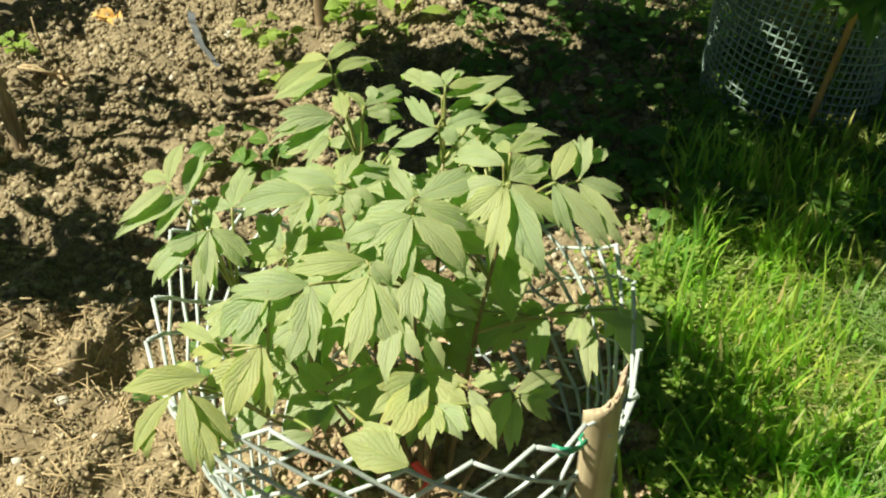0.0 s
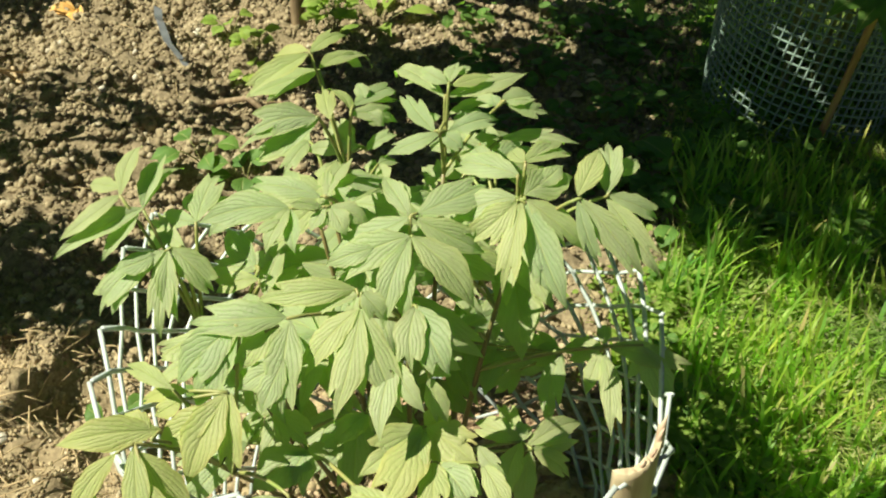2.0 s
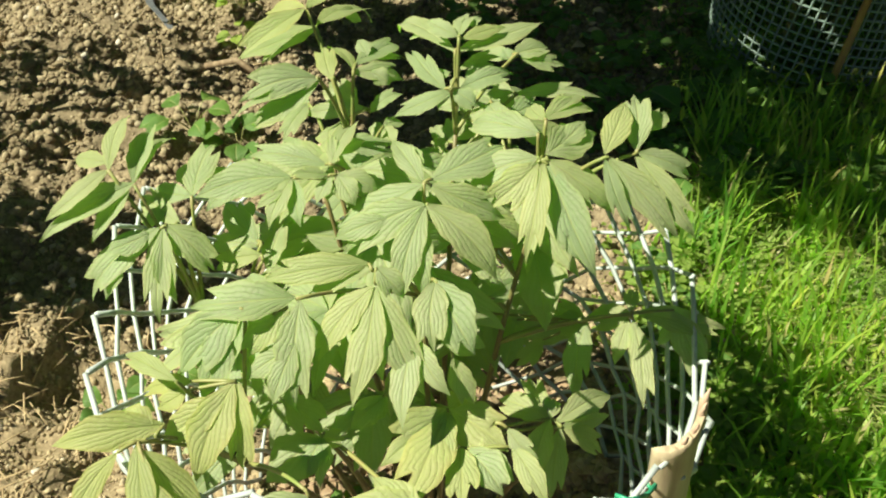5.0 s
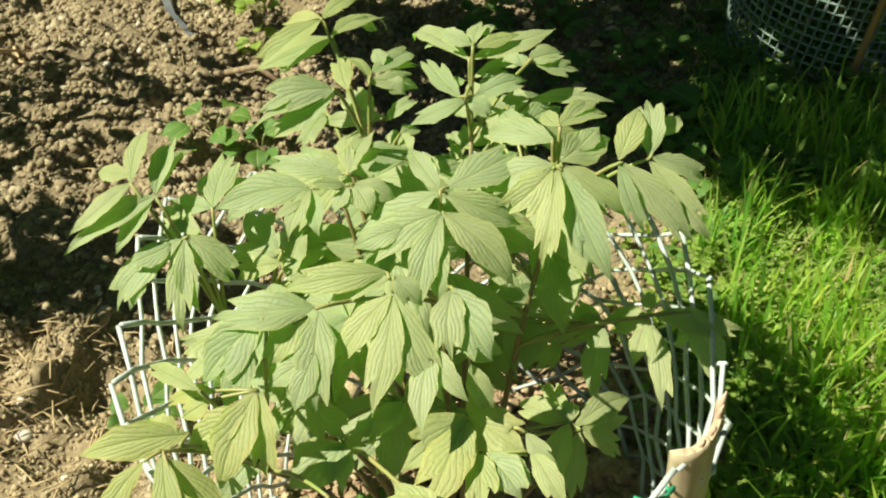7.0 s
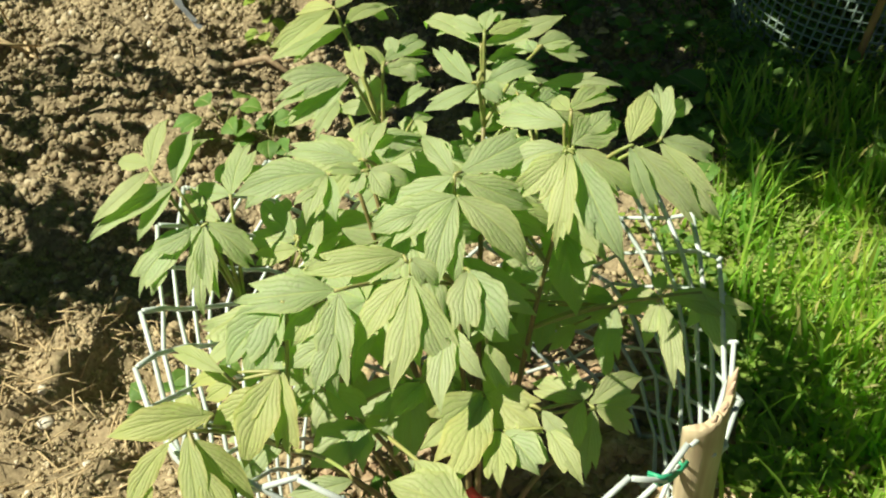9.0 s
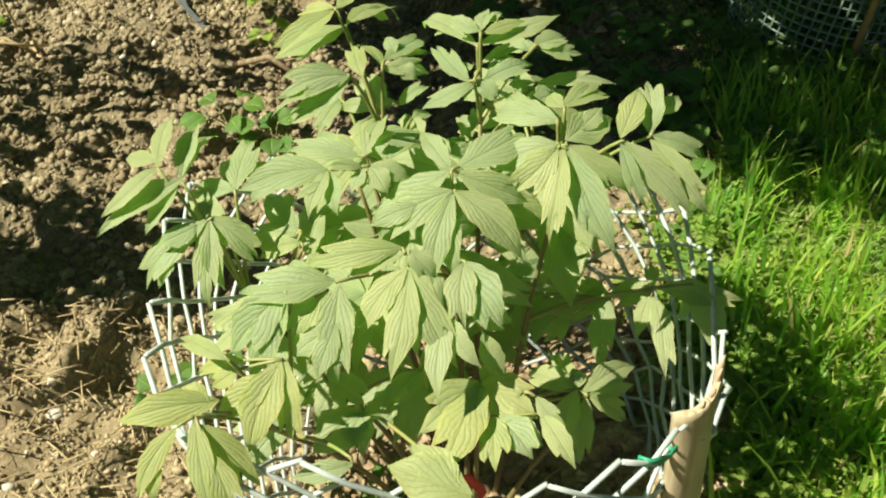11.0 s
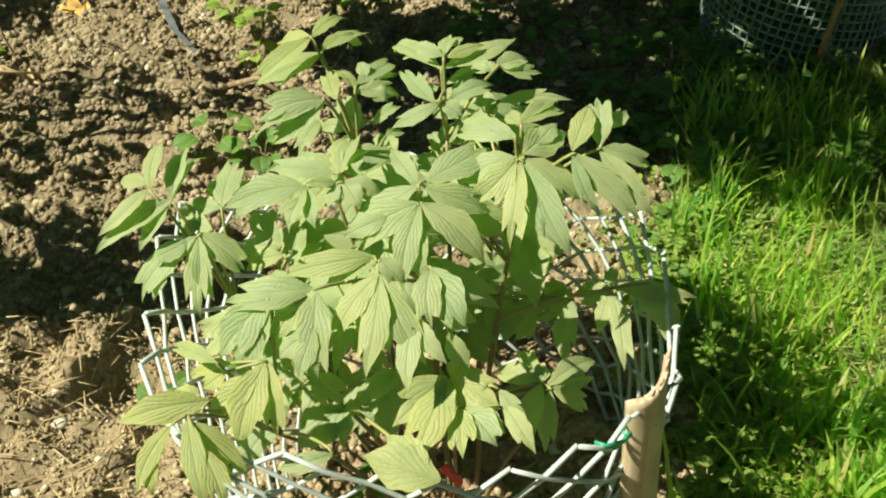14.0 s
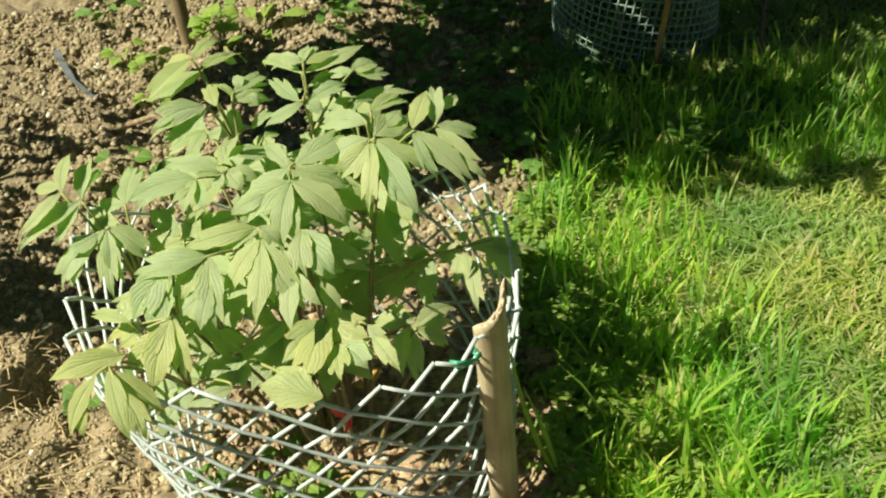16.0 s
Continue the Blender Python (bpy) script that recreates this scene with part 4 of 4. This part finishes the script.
lath()
stake("weathered pale brown split wooden stake in the soil", (-1.043, 2.22, -0.08), (-1.125, 2.24, 0.62), 0.018, OLD_LATH, 0.8, 2.0, seed=5)
stake("brown wooden stake beside green weeds", (-0.36, 2.88, -0.08), (-0.365, 2.90, 0.75), 0.021, BARK, 0.8, 1.0, seed=8)
stake("brown wooden stake at the back of the bed", (-0.68, 3.33, -0.08), (-0.69, 3.35, 0.75), 0.018, BARK, 0.8, 1.0, seed=9)
stake("thin orange-brown cane leaning on the grey mesh cage", (0.925, 2.30, 0.0), (1.03, 2.30, 0.62), 0.009, CANE, 0.6, 1.0, 0.001, 10, seed=12)


def wire_tie():
    m = plain("green_wire", [(0.3, (0.02, 0.22, 0.12)), (0.7, (0.04, 0.36, 0.20))], 80, 0.4)
    v, f = tube([(0.168, 0.858, 0.378), (0.164, 0.866, 0.379), (0.170, 0.875, 0.380), (0.185, 0.886, 0.381), (0.20, 0.896, 0.382), (0.216, 0.905, 0.383)], 0.0022, 6)
    tie = tagged(new("wire_tie", mesh_of("wire_tie", v, f, m)), "green wire tie holding the net to the stake", "tie")
    for s in (0.0, 0.006, 0.011):
        v, f = tube([(0.128, 0.838, 0.392 + s * 0.5), (0.138, 0.830, 0.389 + s), (0.152, 0.840, 0.384 + s * 0.6), (0.163, 0.852, 0.380), (0.172, 0.862, 0.377 + s * 0.4)], 0.0022, 6)
        part("twisted_end", mesh_of("twisted_end", v, f, m), tie)


wire_tie()


# ---- mesh cage behind ----
def cage(at, radius, height, cell):
    ob = thing("mesh_cage", "grey-green plastic mesh cage standing in shade round a plant", "plant cage", at=at)
    at = Vector(at)
    n = round(2 * math.pi * radius / cell)
    skew = 0.20

    def pt(a, z):
        r = radius * (1 + 0.035 * noise.noise(Vector((math.cos(a), math.sin(a), z * 2))))
        return at + Vector((r * math.cos(a), r * math.sin(a), z))
    for i in range(n):
        a = 2 * math.pi * i / n
        v, f = tube([pt(a + skew * z / radius, z) for z in np.linspace(0, height, 11)], 0.0029, 5)
        part("upright_strand", mesh_of("upright_strand", v, f, NET_GREEN), ob)
    for j in range(-8, int(height / cell) + 9):
        run = []
        for i in range(n + 1):
            a = -1.5 * math.pi + 2 * math.pi * i / n
            z = j * cell - skew * radius * (a + 0.5 * math.pi)
            if 0 <= z <= height:
                run.append(pt(a, z))
        if len(run) > 2:
            v, f = tube(run, 0.0029, 5)
            part("row_strand", mesh_of("row_strand", v, f, NET_GREEN), ob)


cage((0.95, 2.55, -0.05), 0.235, 0.62, 0.0225)


# ---- neighbouring plants, and unseen ones added for shade ----
def shrub(name, label, category, foot, crown_at, crown_size, leaves, size, mat, stems=5, seed=1, thick=0.009):
    """Stems out of the ground and a crown of many separate leaves."""
    rng = random.Random(seed)
    foot, crown_at = Vector(foot), Vector(crown_at)
    ob = thing(name, label, category, at=foot)
    for i in range(stems):
        end = crown_at + Vector([rng.uniform(-0.6, 0.6) * s for s in crown_size])
        start = foot + Vector((rng.uniform(-0.06, 0.06), rng.uniform(-0.06, 0.06), -0.02))
        knee = (start + end) / 2 + Vector((rng.uniform(-0.05, 0.05), rng.uniform(-0.05, 0.05), 0.18))
        v, f = tube(bend(start, knee, end, 10), [thick * (1 - 0.07 * k) for k in range(11)], 6)
        part("stem", mesh_of("stem", v, f, STALK), ob)
    verts, faces, uvs = [], [], []
    for i in range(leaves):
        while True:
            q = Vector((rng.uniform(-1, 1), rng.uniform(-1, 1), rng.uniform(-1, 1)))
            if q.length < 1 and noise.noise(q * (5.0 if leaves > 1000 else 2.4) + Vector((seed, 0, 0))) > -0.02 and not (leaves > 1000 and q.x > 0.1 and rng.random() < 0.5):
                break
        p = crown_at + Vector([a * s for a, s in zip(q, crown_size)])
        a, dip, ln = rng.uniform(0, 6.283), rng.uniform(-0.5, 0.2), size * rng.uniform(0.6, 1.2)
        d = Vector((math.cos(a), math.sin(a), dip)).normalized()
        side = d.cross(Vector((rng.uniform(-0.4, 0.4), rng.uniform(-0.4, 0.4), 1))).normalized()
        k = len(verts)
        for u, h in ((0, 0.02), (0.25, 0.75), (0.5, 1.0), (0.75, 0.7), (1.0, 0.02)):
            c = p + d * ln * u - Vector((0, 0, 0.25 * ln * u * u))
            for sgn in (-1, 0, 1):
                verts.append(c + side * sgn * h * ln * 0.22 + Vector((0, 0, 0.04 * ln * abs(sgn))))
                uvs.append((u, 0.5 + 0.5 * sgn))
        for r in range(4):
            for c in range(2):
                faces.append((k + r * 3 + c, k + r * 3 + c + 1, k + r * 3 + c + 4, k + r * 3 + c + 3))
    part("crown", mesh_of("crown", verts, faces, mat, True, uvs), ob)
    return ob


# crown added above the view, placed so its shadow covers the back bed
tree = shrub("shade_tree", "leafy green tree added out of view to shade the back of the bed", "tree", (-0.60, 3.70, 0.0), (-0.22, 2.20, 1.70), (0.95, 0.86, 0.17), 1700, 0.12, TREE_LEAF, 9, 21, 0.03)
# unseen bushes, added only to throw leaf shadows onto the soil
shrub("shade_bush", "unseen leafy bush added to shade the furrow at the side", "shrub", (-1.78, 1.45, 0.0), (-1.38, 1.60, 0.62), (0.50, 0.17, 0.15), 270, 0.12, WEED, 5, 22)
shrub("shade_bush", "small unseen leafy bush added to shade the soil at the side", "shrub", (-1.82, 2.05, 0.0), (-1.52, 2.03, 0.60), (0.36, 0.12, 0.14), 58, 0.09, WEED, 3, 24)
shrub("shade_bush", "unseen leafy bush added to shade the far left corner", "shrub", (-2.05, 3.05, 0.0), (-1.92, 2.96, 0.75), (0.34, 0.24, 0.12), 120, 0.12, WEED, 4, 25)
shrub("shade_bush", "unseen green leaf spray added to shade a patch of soil", "shrub", (-1.90, 2.25, 0.0), (-1.42, 2.30, 0.70), (0.22, 0.11, 0.06), 30, 0.09, WEED, 3, 26)
shrub("shade_bush", "unseen green leaf spray added to shade a patch of soil", "shrub", (-1.85, 2.30, 0.0), (-1.09, 2.28, 0.70), (0.09, 0.08, 0.05), 13, 0.08, WEED, 2, 27)
shrub("shade_bush", "dense unseen leaf mass added to shade the soil behind the peony", "shrub", (-1.95, 2.45, 0.0), (-0.72, 2.49, 0.75), (0.27, 0.16, 0.09), 190, 0.11, TREE_LEAF, 3, 28)
shrub("shade_bush", "dense unseen leaf mass added to shade the soil behind the peony", "shrub", (-1.95, 2.40, 0.0), (-0.35, 2.18, 0.75), (0.47, 0.48, 0.08), 800, 0.11, TREE_LEAF, 3, 29)
caged = shrub("caged_peony", "green broad-leaved plant growing inside the grey mesh cage", "plant", (0.95, 2.57, -0.03), (1.02, 2.50, 0.58), (0.34, 0.26, 0.12), 120, 0.16, WEED, 5, 23)


def hanging_leaf(plant, base, tips, width, mat=WEED):
    """A leaf that hangs low from a neighbouring plant, on its own stalk."""
    base = Vector(base)
    v, f = tube(bend(base + Vector((0.02, 0.10, 0.34)), base + Vector((0.0, 0.05, 0.16)), base, 6), 0.002, 5)
    stalk = part("leaf_stalk", mesh_of("leaf_stalk", v, f, STALK), plant)
    for t in tips:
        part("leaflet", leaflet_mesh("leaflet", base, t, width, mat, 0.08, 0.2, roll=0.0), stalk)


hanging_leaf(caged, (1.032, 2.326, 0.374), ((0.854, 2.266, 0.326), (0.974, 2.181, 0.276), (1.067, 2.218, 0.294), (0.906, 2.217, 0.309)), 0.085)
hanging_leaf(caged, (1.12, 2.28, 0.40), ((1.04, 2.20, 0.34), (1.12, 2.16, 0.32), (1.20, 2.20, 0.33)), 0.07)
hanging_leaf(tree, (0.548, 2.797, 0.205), ((0.564, 2.726, 0.109), (0.530, 2.745, 0.140)), 0.042)


def weed(label, at, leaves, size, height, mat=WEED, round_leaf=True, seed=1, lean=0.9):
    """A low weed: thin stalks, each with one leaf."""
    rng = random.Random(seed)
    at = Vector((at[0], at[1], ground_z(at[0], at[1])))
    ob = thing("weed", label, "weed", "weeds in the bed", at=at)
    for i in range(leaves):
        a = 6.283 * i / leaves + rng.uniform(-0.4, 0.4)
        out = Vector((math.cos(a), math.sin(a), 0))
        h = height * rng.uniform(0.55, 1.1)
        neck = at + out * size * rng.uniform(0.3, 1.0) * lean + Vector((0, 0, h))
        v, f = tube(bend(at, (at + neck) / 2 + Vector((0, 0, h * 0.3)), neck, 5), 0.0011, 4)
        stalk = part("stalk", mesh_of("stalk", v, f, STALK), ob)
        tip = neck + out * size * rng.uniform(0.8, 1.1) + Vector((0, 0, rng.uniform(-0.35, 0.25) * size))
        part("leaf", leaflet_mesh("leaf", neck, tip, size * (0.85 if round_leaf else 0.4), mat, 0.08, 0.25, [], nu=8), stalk)
    return ob


weed("dark green clover tuft on the soil", (-0.50, 2.13), 6, 0.058, 0.06, seed=1)
weed("dark green clover tuft on the soil", (-0.40, 2.08), 7, 0.055, 0.06, seed=2)
weed("pale green seedling beside the stake", (-1.22, 2.72), 12, 0.035, 0.07, PALE_WEED, seed=3)
weed("green weeds in the crumbly soil", (-0.54, 2.82), 7, 0.045, 0.06, PALE_WEED, seed=4)
weed("green weeds in the crumbly soil", (-0.46, 2.70), 8, 0.04, 0.06, PALE_WEED, seed=5)
weed("green weeds in the crumbly soil", (-0.45, 2.56), 7, 0.04, 0.05, PALE_WEED, seed=6)
weed("small shaded seedling in dark soil", (0.30, 2.52), 8, 0.04, 0.07, seed=7)
weed("pale round-leaved weed at the lawn's edge", (0.50, 1.90), 3, 0.06, 0.05, seed=8)
weed("broad dark green dock leaves in shade", (0.55, 2.12), 3, 0.10, 0.06, seed=9)
weed("leafy green weeds round the brown stake", (-0.26, 2.80), 18, 0.05, 0.15, PALE_WEED, seed=10)
weed("leafy green weeds round the brown stake", (-0.15, 2.93), 6, 0.10, 0.09, PALE_WEED, round_leaf=False, seed=11)
weed("bright green weeds at the back of the bed", (-0.62, 3.15), 8, 0.08, 0.10, round_leaf=False, seed=12)
weed("round-leaved clover beside the net", (-0.50, 1.32), 5, 0.04, 0.05, seed=13)
weed("round-leaved clover beside the net", (-0.43, 1.38), 5, 0.035, 0.04, seed=14)
for i, (x, y) in enumerate(((-0.22, 0.95), (-0.27, 1.05), (-0.17, 1.0), (-0.22, 0.88), (-0.1, 1.0), (-0.15, 1.12), (0.34, 1.42), (0.38, 1.52), (0.40, 1.36), (0.36, 1.62), (0.45, 1.72), (-0.05, 1.3))):
    weed("small yellow-green weeds on the ground", (x, y), 9, 0.026, 0.05, seed=30 + i)
for i, (x, y) in enumerate(((0.48, 2.0), (0.6, 2.05), (0.7, 2.1), (0.62, 2.25), (0.8, 2.15), (0.42, 2.35), (0.95, 2.1), (1.1, 2.15), (0.66, 1.95), (0.85, 1.98))):
    weed("shaded clover among the long grass", (x, y), 8, 0.032, 0.06, seed=60 + i)


SPOTS = random.Random(77)
for i in range(12):
    y = SPOTS.uniform(1.22, 1.85)
    weed("small yellow-green weeds at the lawn's edge", (lawn_edge(y) + SPOTS.uniform(-0.06, 0.16), y), 8, 0.020, 0.035, PALE_WEED, seed=100 + i)
for i in range(10):
    weed("small yellow-green weeds under the peony", (SPOTS.uniform(-0.30, -0.05), SPOTS.uniform(0.86, 1.0)), 9, 0.024, 0.06, PALE_WEED, seed=140 + i)


def fallen_bits():
    """Dry petals and chips lying on the shaded soil, each a small curled flake."""
    rng = random.Random(91)
    for i in range(44):
        x, y = rng.uniform(-0.05, 0.75), rng.uniform(2.25, 3.0)
        if i >= 18:
            x, y = rng.uniform(0.30, 0.52), rng.uniform(0.90, 1.65)
        at = Vector((x, y, ground_z(x, y) + 0.016))
        a, ln = rng.uniform(0, 6.28), rng.uniform(0.018, 0.040)
        end = at + Vector((math.cos(a) * ln, math.sin(a) * ln, rng.uniform(-0.002, 0.010)))
        me = leaflet_mesh("dry_flake", at, end, ln * 0.6, FLAKE, 0.12, 0.35, [], nu=8)
        tagged(new("dry_flake", me), "pale pinkish dry leaf flake on the ground", "leaf", "dead leaves")


def strap():
    m = plain("grey_plastic", [(0.3, (0.10, 0.11, 0.12)), (0.7, (0.19, 0.20, 0.22))], 30, 0.45)
    pts = [Vector((x + 0.02, y - 0.01, z)) for x, y, z in ((-0.785, 2.97, 0.03), (-0.775, 2.92, 0.022), (-0.75, 2.84, 0.018), (-0.715, 2.75, 0.012), (-0.67, 2.67, 0.0), (-0.64, 2.62, -0.02))]
    verts, faces = [], []
    for i, p in enumerate(pts):
        g = Vector((p.x, p.y, ground_z(p.x, p.y) + p.z + 0.012))
        for s, z in ((-0.014, 0.008), (0.010, 0.0), (0.010, 0.003), (-0.014, 0.011)):
            verts.append(g + Vector((s, -s * 0.3, z)))
    for i in range(len(pts) - 1):
        for k in range(4):
            j = (k + 1) % 4
            faces.append((i * 4 + k, i * 4 + j, i * 4 + 4 + j, i * 4 + 4 + k))
    faces += [(3, 2, 1, 0), tuple(range(len(verts) - 4, len(verts)))]
    tagged(new("plastic_strip", mesh_of("plastic_strip", verts, faces, m, False)), "grey plastic edging strip half buried in soil", "plastic strip")


strap()
FLAKE = plain("dry_flake", [(0.3, (0.42, 0.28, 0.19)), (0.7, (0.58, 0.42, 0.31))], 45, 0.75)
fallen_bits()
DRY = plain("dry_leaf", [(0.3, (0.42, 0.22, 0.05)), (0.7, (0.64, 0.38, 0.11))], 40, 0.7)
STRAW = plain("straw", [(0.3, (0.30, 0.21, 0.11)), (0.7, (0.50, 0.38, 0.22))], 50, 0.8)


def dry_leaf(at, size, seed):
    rng = random.Random(seed)
    at = Vector((at[0], at[1], ground_z(at[0], at[1]) + 0.012))
    ob = thing("dry_leaf", "curled orange-brown dead leaf on the soil", "leaf", "dead leaves", at=at)
    for i in range(5 if size > 0.06 else 3):
        a = rng.uniform(0, 6.28)
        part("lobe", leaflet_mesh("lobe", at, at + Vector((math.cos(a) * size, math.sin(a) * size, rng.uniform(0, 0.02))), size * 0.5, DRY, 0.15, 0.4, []), ob)


for i, (x, y) in enumerate(((-1.0, 2.96), (0.02, 1.24), (-0.06, 1.02), (0.30, 1.30), (0.47, 1.0), (-0.02, 0.95), (-0.1, 0.90))):
    dry_leaf((x, y), 0.075 if i == 0 else 0.035, i)


def needles():
    rng = random.Random(5)
    vs, fs = [], []
    for _ in range(900):
        x, y = rng.uniform(-1.2, -0.38), rng.uniform(0.75, 1.55)
        if rng.random() < 0.25:
            x, y = rng.uniform(-1.3, 0.3), rng.uniform(0.6, 3.2)
        a, ln = rng.uniform(0, 3.14), rng.uniform(0.02, 0.075)
        z = ground_z(x, y) + rng.uniform(0.008, 0.02)
        d = Vector((math.cos(a), math.sin(a), rng.uniform(-0.15, 0.15))) * ln / 2
        v, f = tube([Vector((x, y, z)) - d, Vector((x, y, z + 0.003)), Vector((x, y, z)) + d], rng.uniform(0.0006, 0.0015), 4)
        k = len(vs)
        vs += v
        fs += [tuple(i + k for i in q) for q in f]
    tagged(new("dry_needles", mesh_of("dry_needles", vs, fs, STRAW)), "scattered dry straw and pine needles", "straw", kind="stuff")


needles()


def twig(points, r, mat=BARK):
    pts = [Vector((x, y, ground_z(x, y) + z)) for x, y, z in points]
    v, f = tube(pts, [r, r * 1.1, r * 0.8][:len(pts)], 6)
    tagged(new("twig", mesh_of("twig", v, f, mat)), "dry brown twig lying on the soil", "twig", "twigs")


twig([(-0.52, 2.45, 0.02), (-0.44, 2.42, 0.03), (-0.36, 2.38, 0.015)], 0.008)
twig([(-1.13, 2.70, 0.0), (-1.145, 2.70, 0.06), (-1.15, 2.705, 0.12)], 0.003, STRAW)
twig([(-1.20, 2.62, 0.015), (-1.13, 2.60, 0.02), (-1.05, 2.61, 0.015)], 0.005, STRAW)
twig([(-1.17, 2.58, 0.015), (-1.10, 2.59, 0.025), (-1.04, 2.64, 0.015)], 0.004, STRAW)
twig([(-1.09, 2.66, 0.015), (-1.06, 2.60, 0.02), (-1.03, 2.56, 0.015)], 0.004, STRAW)
twig([(0.45, 1.08, 0.02), (0.50, 1.12, 0.03), (0.56, 1.15, 0.02)], 0.004)
twig([(-0.95, 1.30, 0.02), (-0.85, 1.36, 0.02), (-0.78, 1.45, 0.02)], 0.004)
twig([(1.22, 2.28, 0.02), (1.30, 2.45, 0.10), (1.38, 2.62, 0.22)], 0.006)


def red_tag():
    m = plain("red_plastic", [(0.3, (0.45, 0.02, 0.02)), (0.7, (0.62, 0.05, 0.04))], 60, 0.4)
    verts, faces = [], []
    for i in range(7):
        u = i / 6
        c = Vector((-0.030 + 0.006 * math.sin(u * 4), 0.95, 0.190 + 0.055 * u))
        for s in (-1, 1):
            for d in (0, 0.002):
                verts.append(c + Vector((s * 0.005 + 0.004 * math.sin(u * 5), d + s * 0.003, 0)))
    for i in range(6):
        a = i * 4
        faces += [(a, a + 2, a + 6, a + 4), (a + 1, a + 5, a + 7, a + 3), (a, a + 4, a + 5, a + 1), (a + 2, a + 3, a + 7, a + 6)]
    tagged(new("ribbon", mesh_of("ribbon", verts, faces, m)), "short red ribbon tied to a peony stalk", "ribbon")


red_tag()


PEBBLE = plain("pale_stone", [(0.3, (0.42, 0.37, 0.30)), (0.7, (0.60, 0.55, 0.47))], 50, 0.8)


def pebbles():
    rng = np.random.default_rng(31)
    shapes = []
    for k in range(5):
        v = ICO_V * (1 + 0.13 * rng.standard_normal((len(ICO_V), 1))) * rng.uniform(0.75, 1.2, 3)
        shapes.append(mesh_of("pebble", v, ICO_F.tolist(), PEBBLE))
    for k in range(46):
        x, y = rng.uniform(-1.15, -0.40), rng.uniform(0.85, 2.9)
        if k < 18:
            x, y = rng.uniform(-0.80, -0.45), rng.uniform(0.85, 1.45)
        if k >= 36:
            x, y = rng.uniform(-0.15, 0.25), rng.uniform(1.0, 1.35)
        r = rng.uniform(0.006, 0.013)
        ob = new("pebble", shapes[k % 5])
        ob.location, ob.scale = (x, y, ground_z(x, y) + r * 0.55), (r, r, r * 0.8)
        ob.rotation_euler = (0, 0, rng.uniform(0, 6.28))
        tagged(ob, "pale rounded pebble lying on the soil", "pebble", "pebbles on the bed")


pebbles()


def grass_stalk(foot, head, label="pale green grass stalk with a seed head"):
    """A tall single stalk with a long leaf and a narrow head."""
    foot, head = Vector((foot[0], foot[1], ground_z(foot[0], foot[1]) - 0.01)), Vector(head)
    ob = thing("grass_stalk", label, "grass", "tall grass stalks", at=foot)
    knee = (foot + head) / 2 + Vector((0, 0, 0.012))
    v, f = tube(bend(foot, knee, head, 6), [0.0030, 0.0029, 0.0028, 0.0025, 0.0022, 0.0018, 0.0014], 5)
    part("stem", mesh_of("stem", v, f, PALE_WEED), ob)
    part("leaf", leaflet_mesh("leaf", knee, knee + (head - foot) * 0.42 + Vector((0.02, -0.01, 0)), 0.010, PALE_WEED, 0.05, 0.3, []), ob)
    v, f = tube([head, head + Vector((0.001, 0, 0.010)), head + Vector((0.001, 0, 0.020)), head + Vector((0, 0, 0.032))], [0.002, 0.006, 0.005, 0.0008], 6)
    part("seed_head", mesh_of("seed_head", v, f, PALE_WEED), ob)


for foot, head in (((0.68, 1.921), (0.675, 1.931, 0.105)), ((0.814, 2.124), (0.806, 2.134, 0.073)), ((0.852, 2.125), (0.849, 2.135, 0.04)), ((0.953, 2.08), (0.941, 2.09, 0.087)),
                   ((0.56, 1.96), (0.488, 1.97, 0.112)), ((0.589, 1.983), (0.499, 1.993, 0.139)), ((0.864, 1.967), (0.865, 1.977, 0.087))):
    grass_stalk(foot, head)


def long_blade(foot, tips):
    """A forked pair of long grass blades leaning on the stake."""
    foot = Vector((foot[0], foot[1], ground_z(foot[0], foot[1]) - 0.01))
    ob = thing("grass_tuft", "long pale green grass blades leaning beside the stake", "grass", at=foot)
    for tip in tips:
        part("grass_blade", leaflet_mesh("grass_blade", foot, tip, 0.008, PALE_WEED, 0.03, 0.3, [], 0.0, 16, (0.1, -1.0, 0.4)), ob)


long_blade((0.292, 0.931), ((0.213, 0.895, 0.395), (0.232, 0.895, 0.28)))
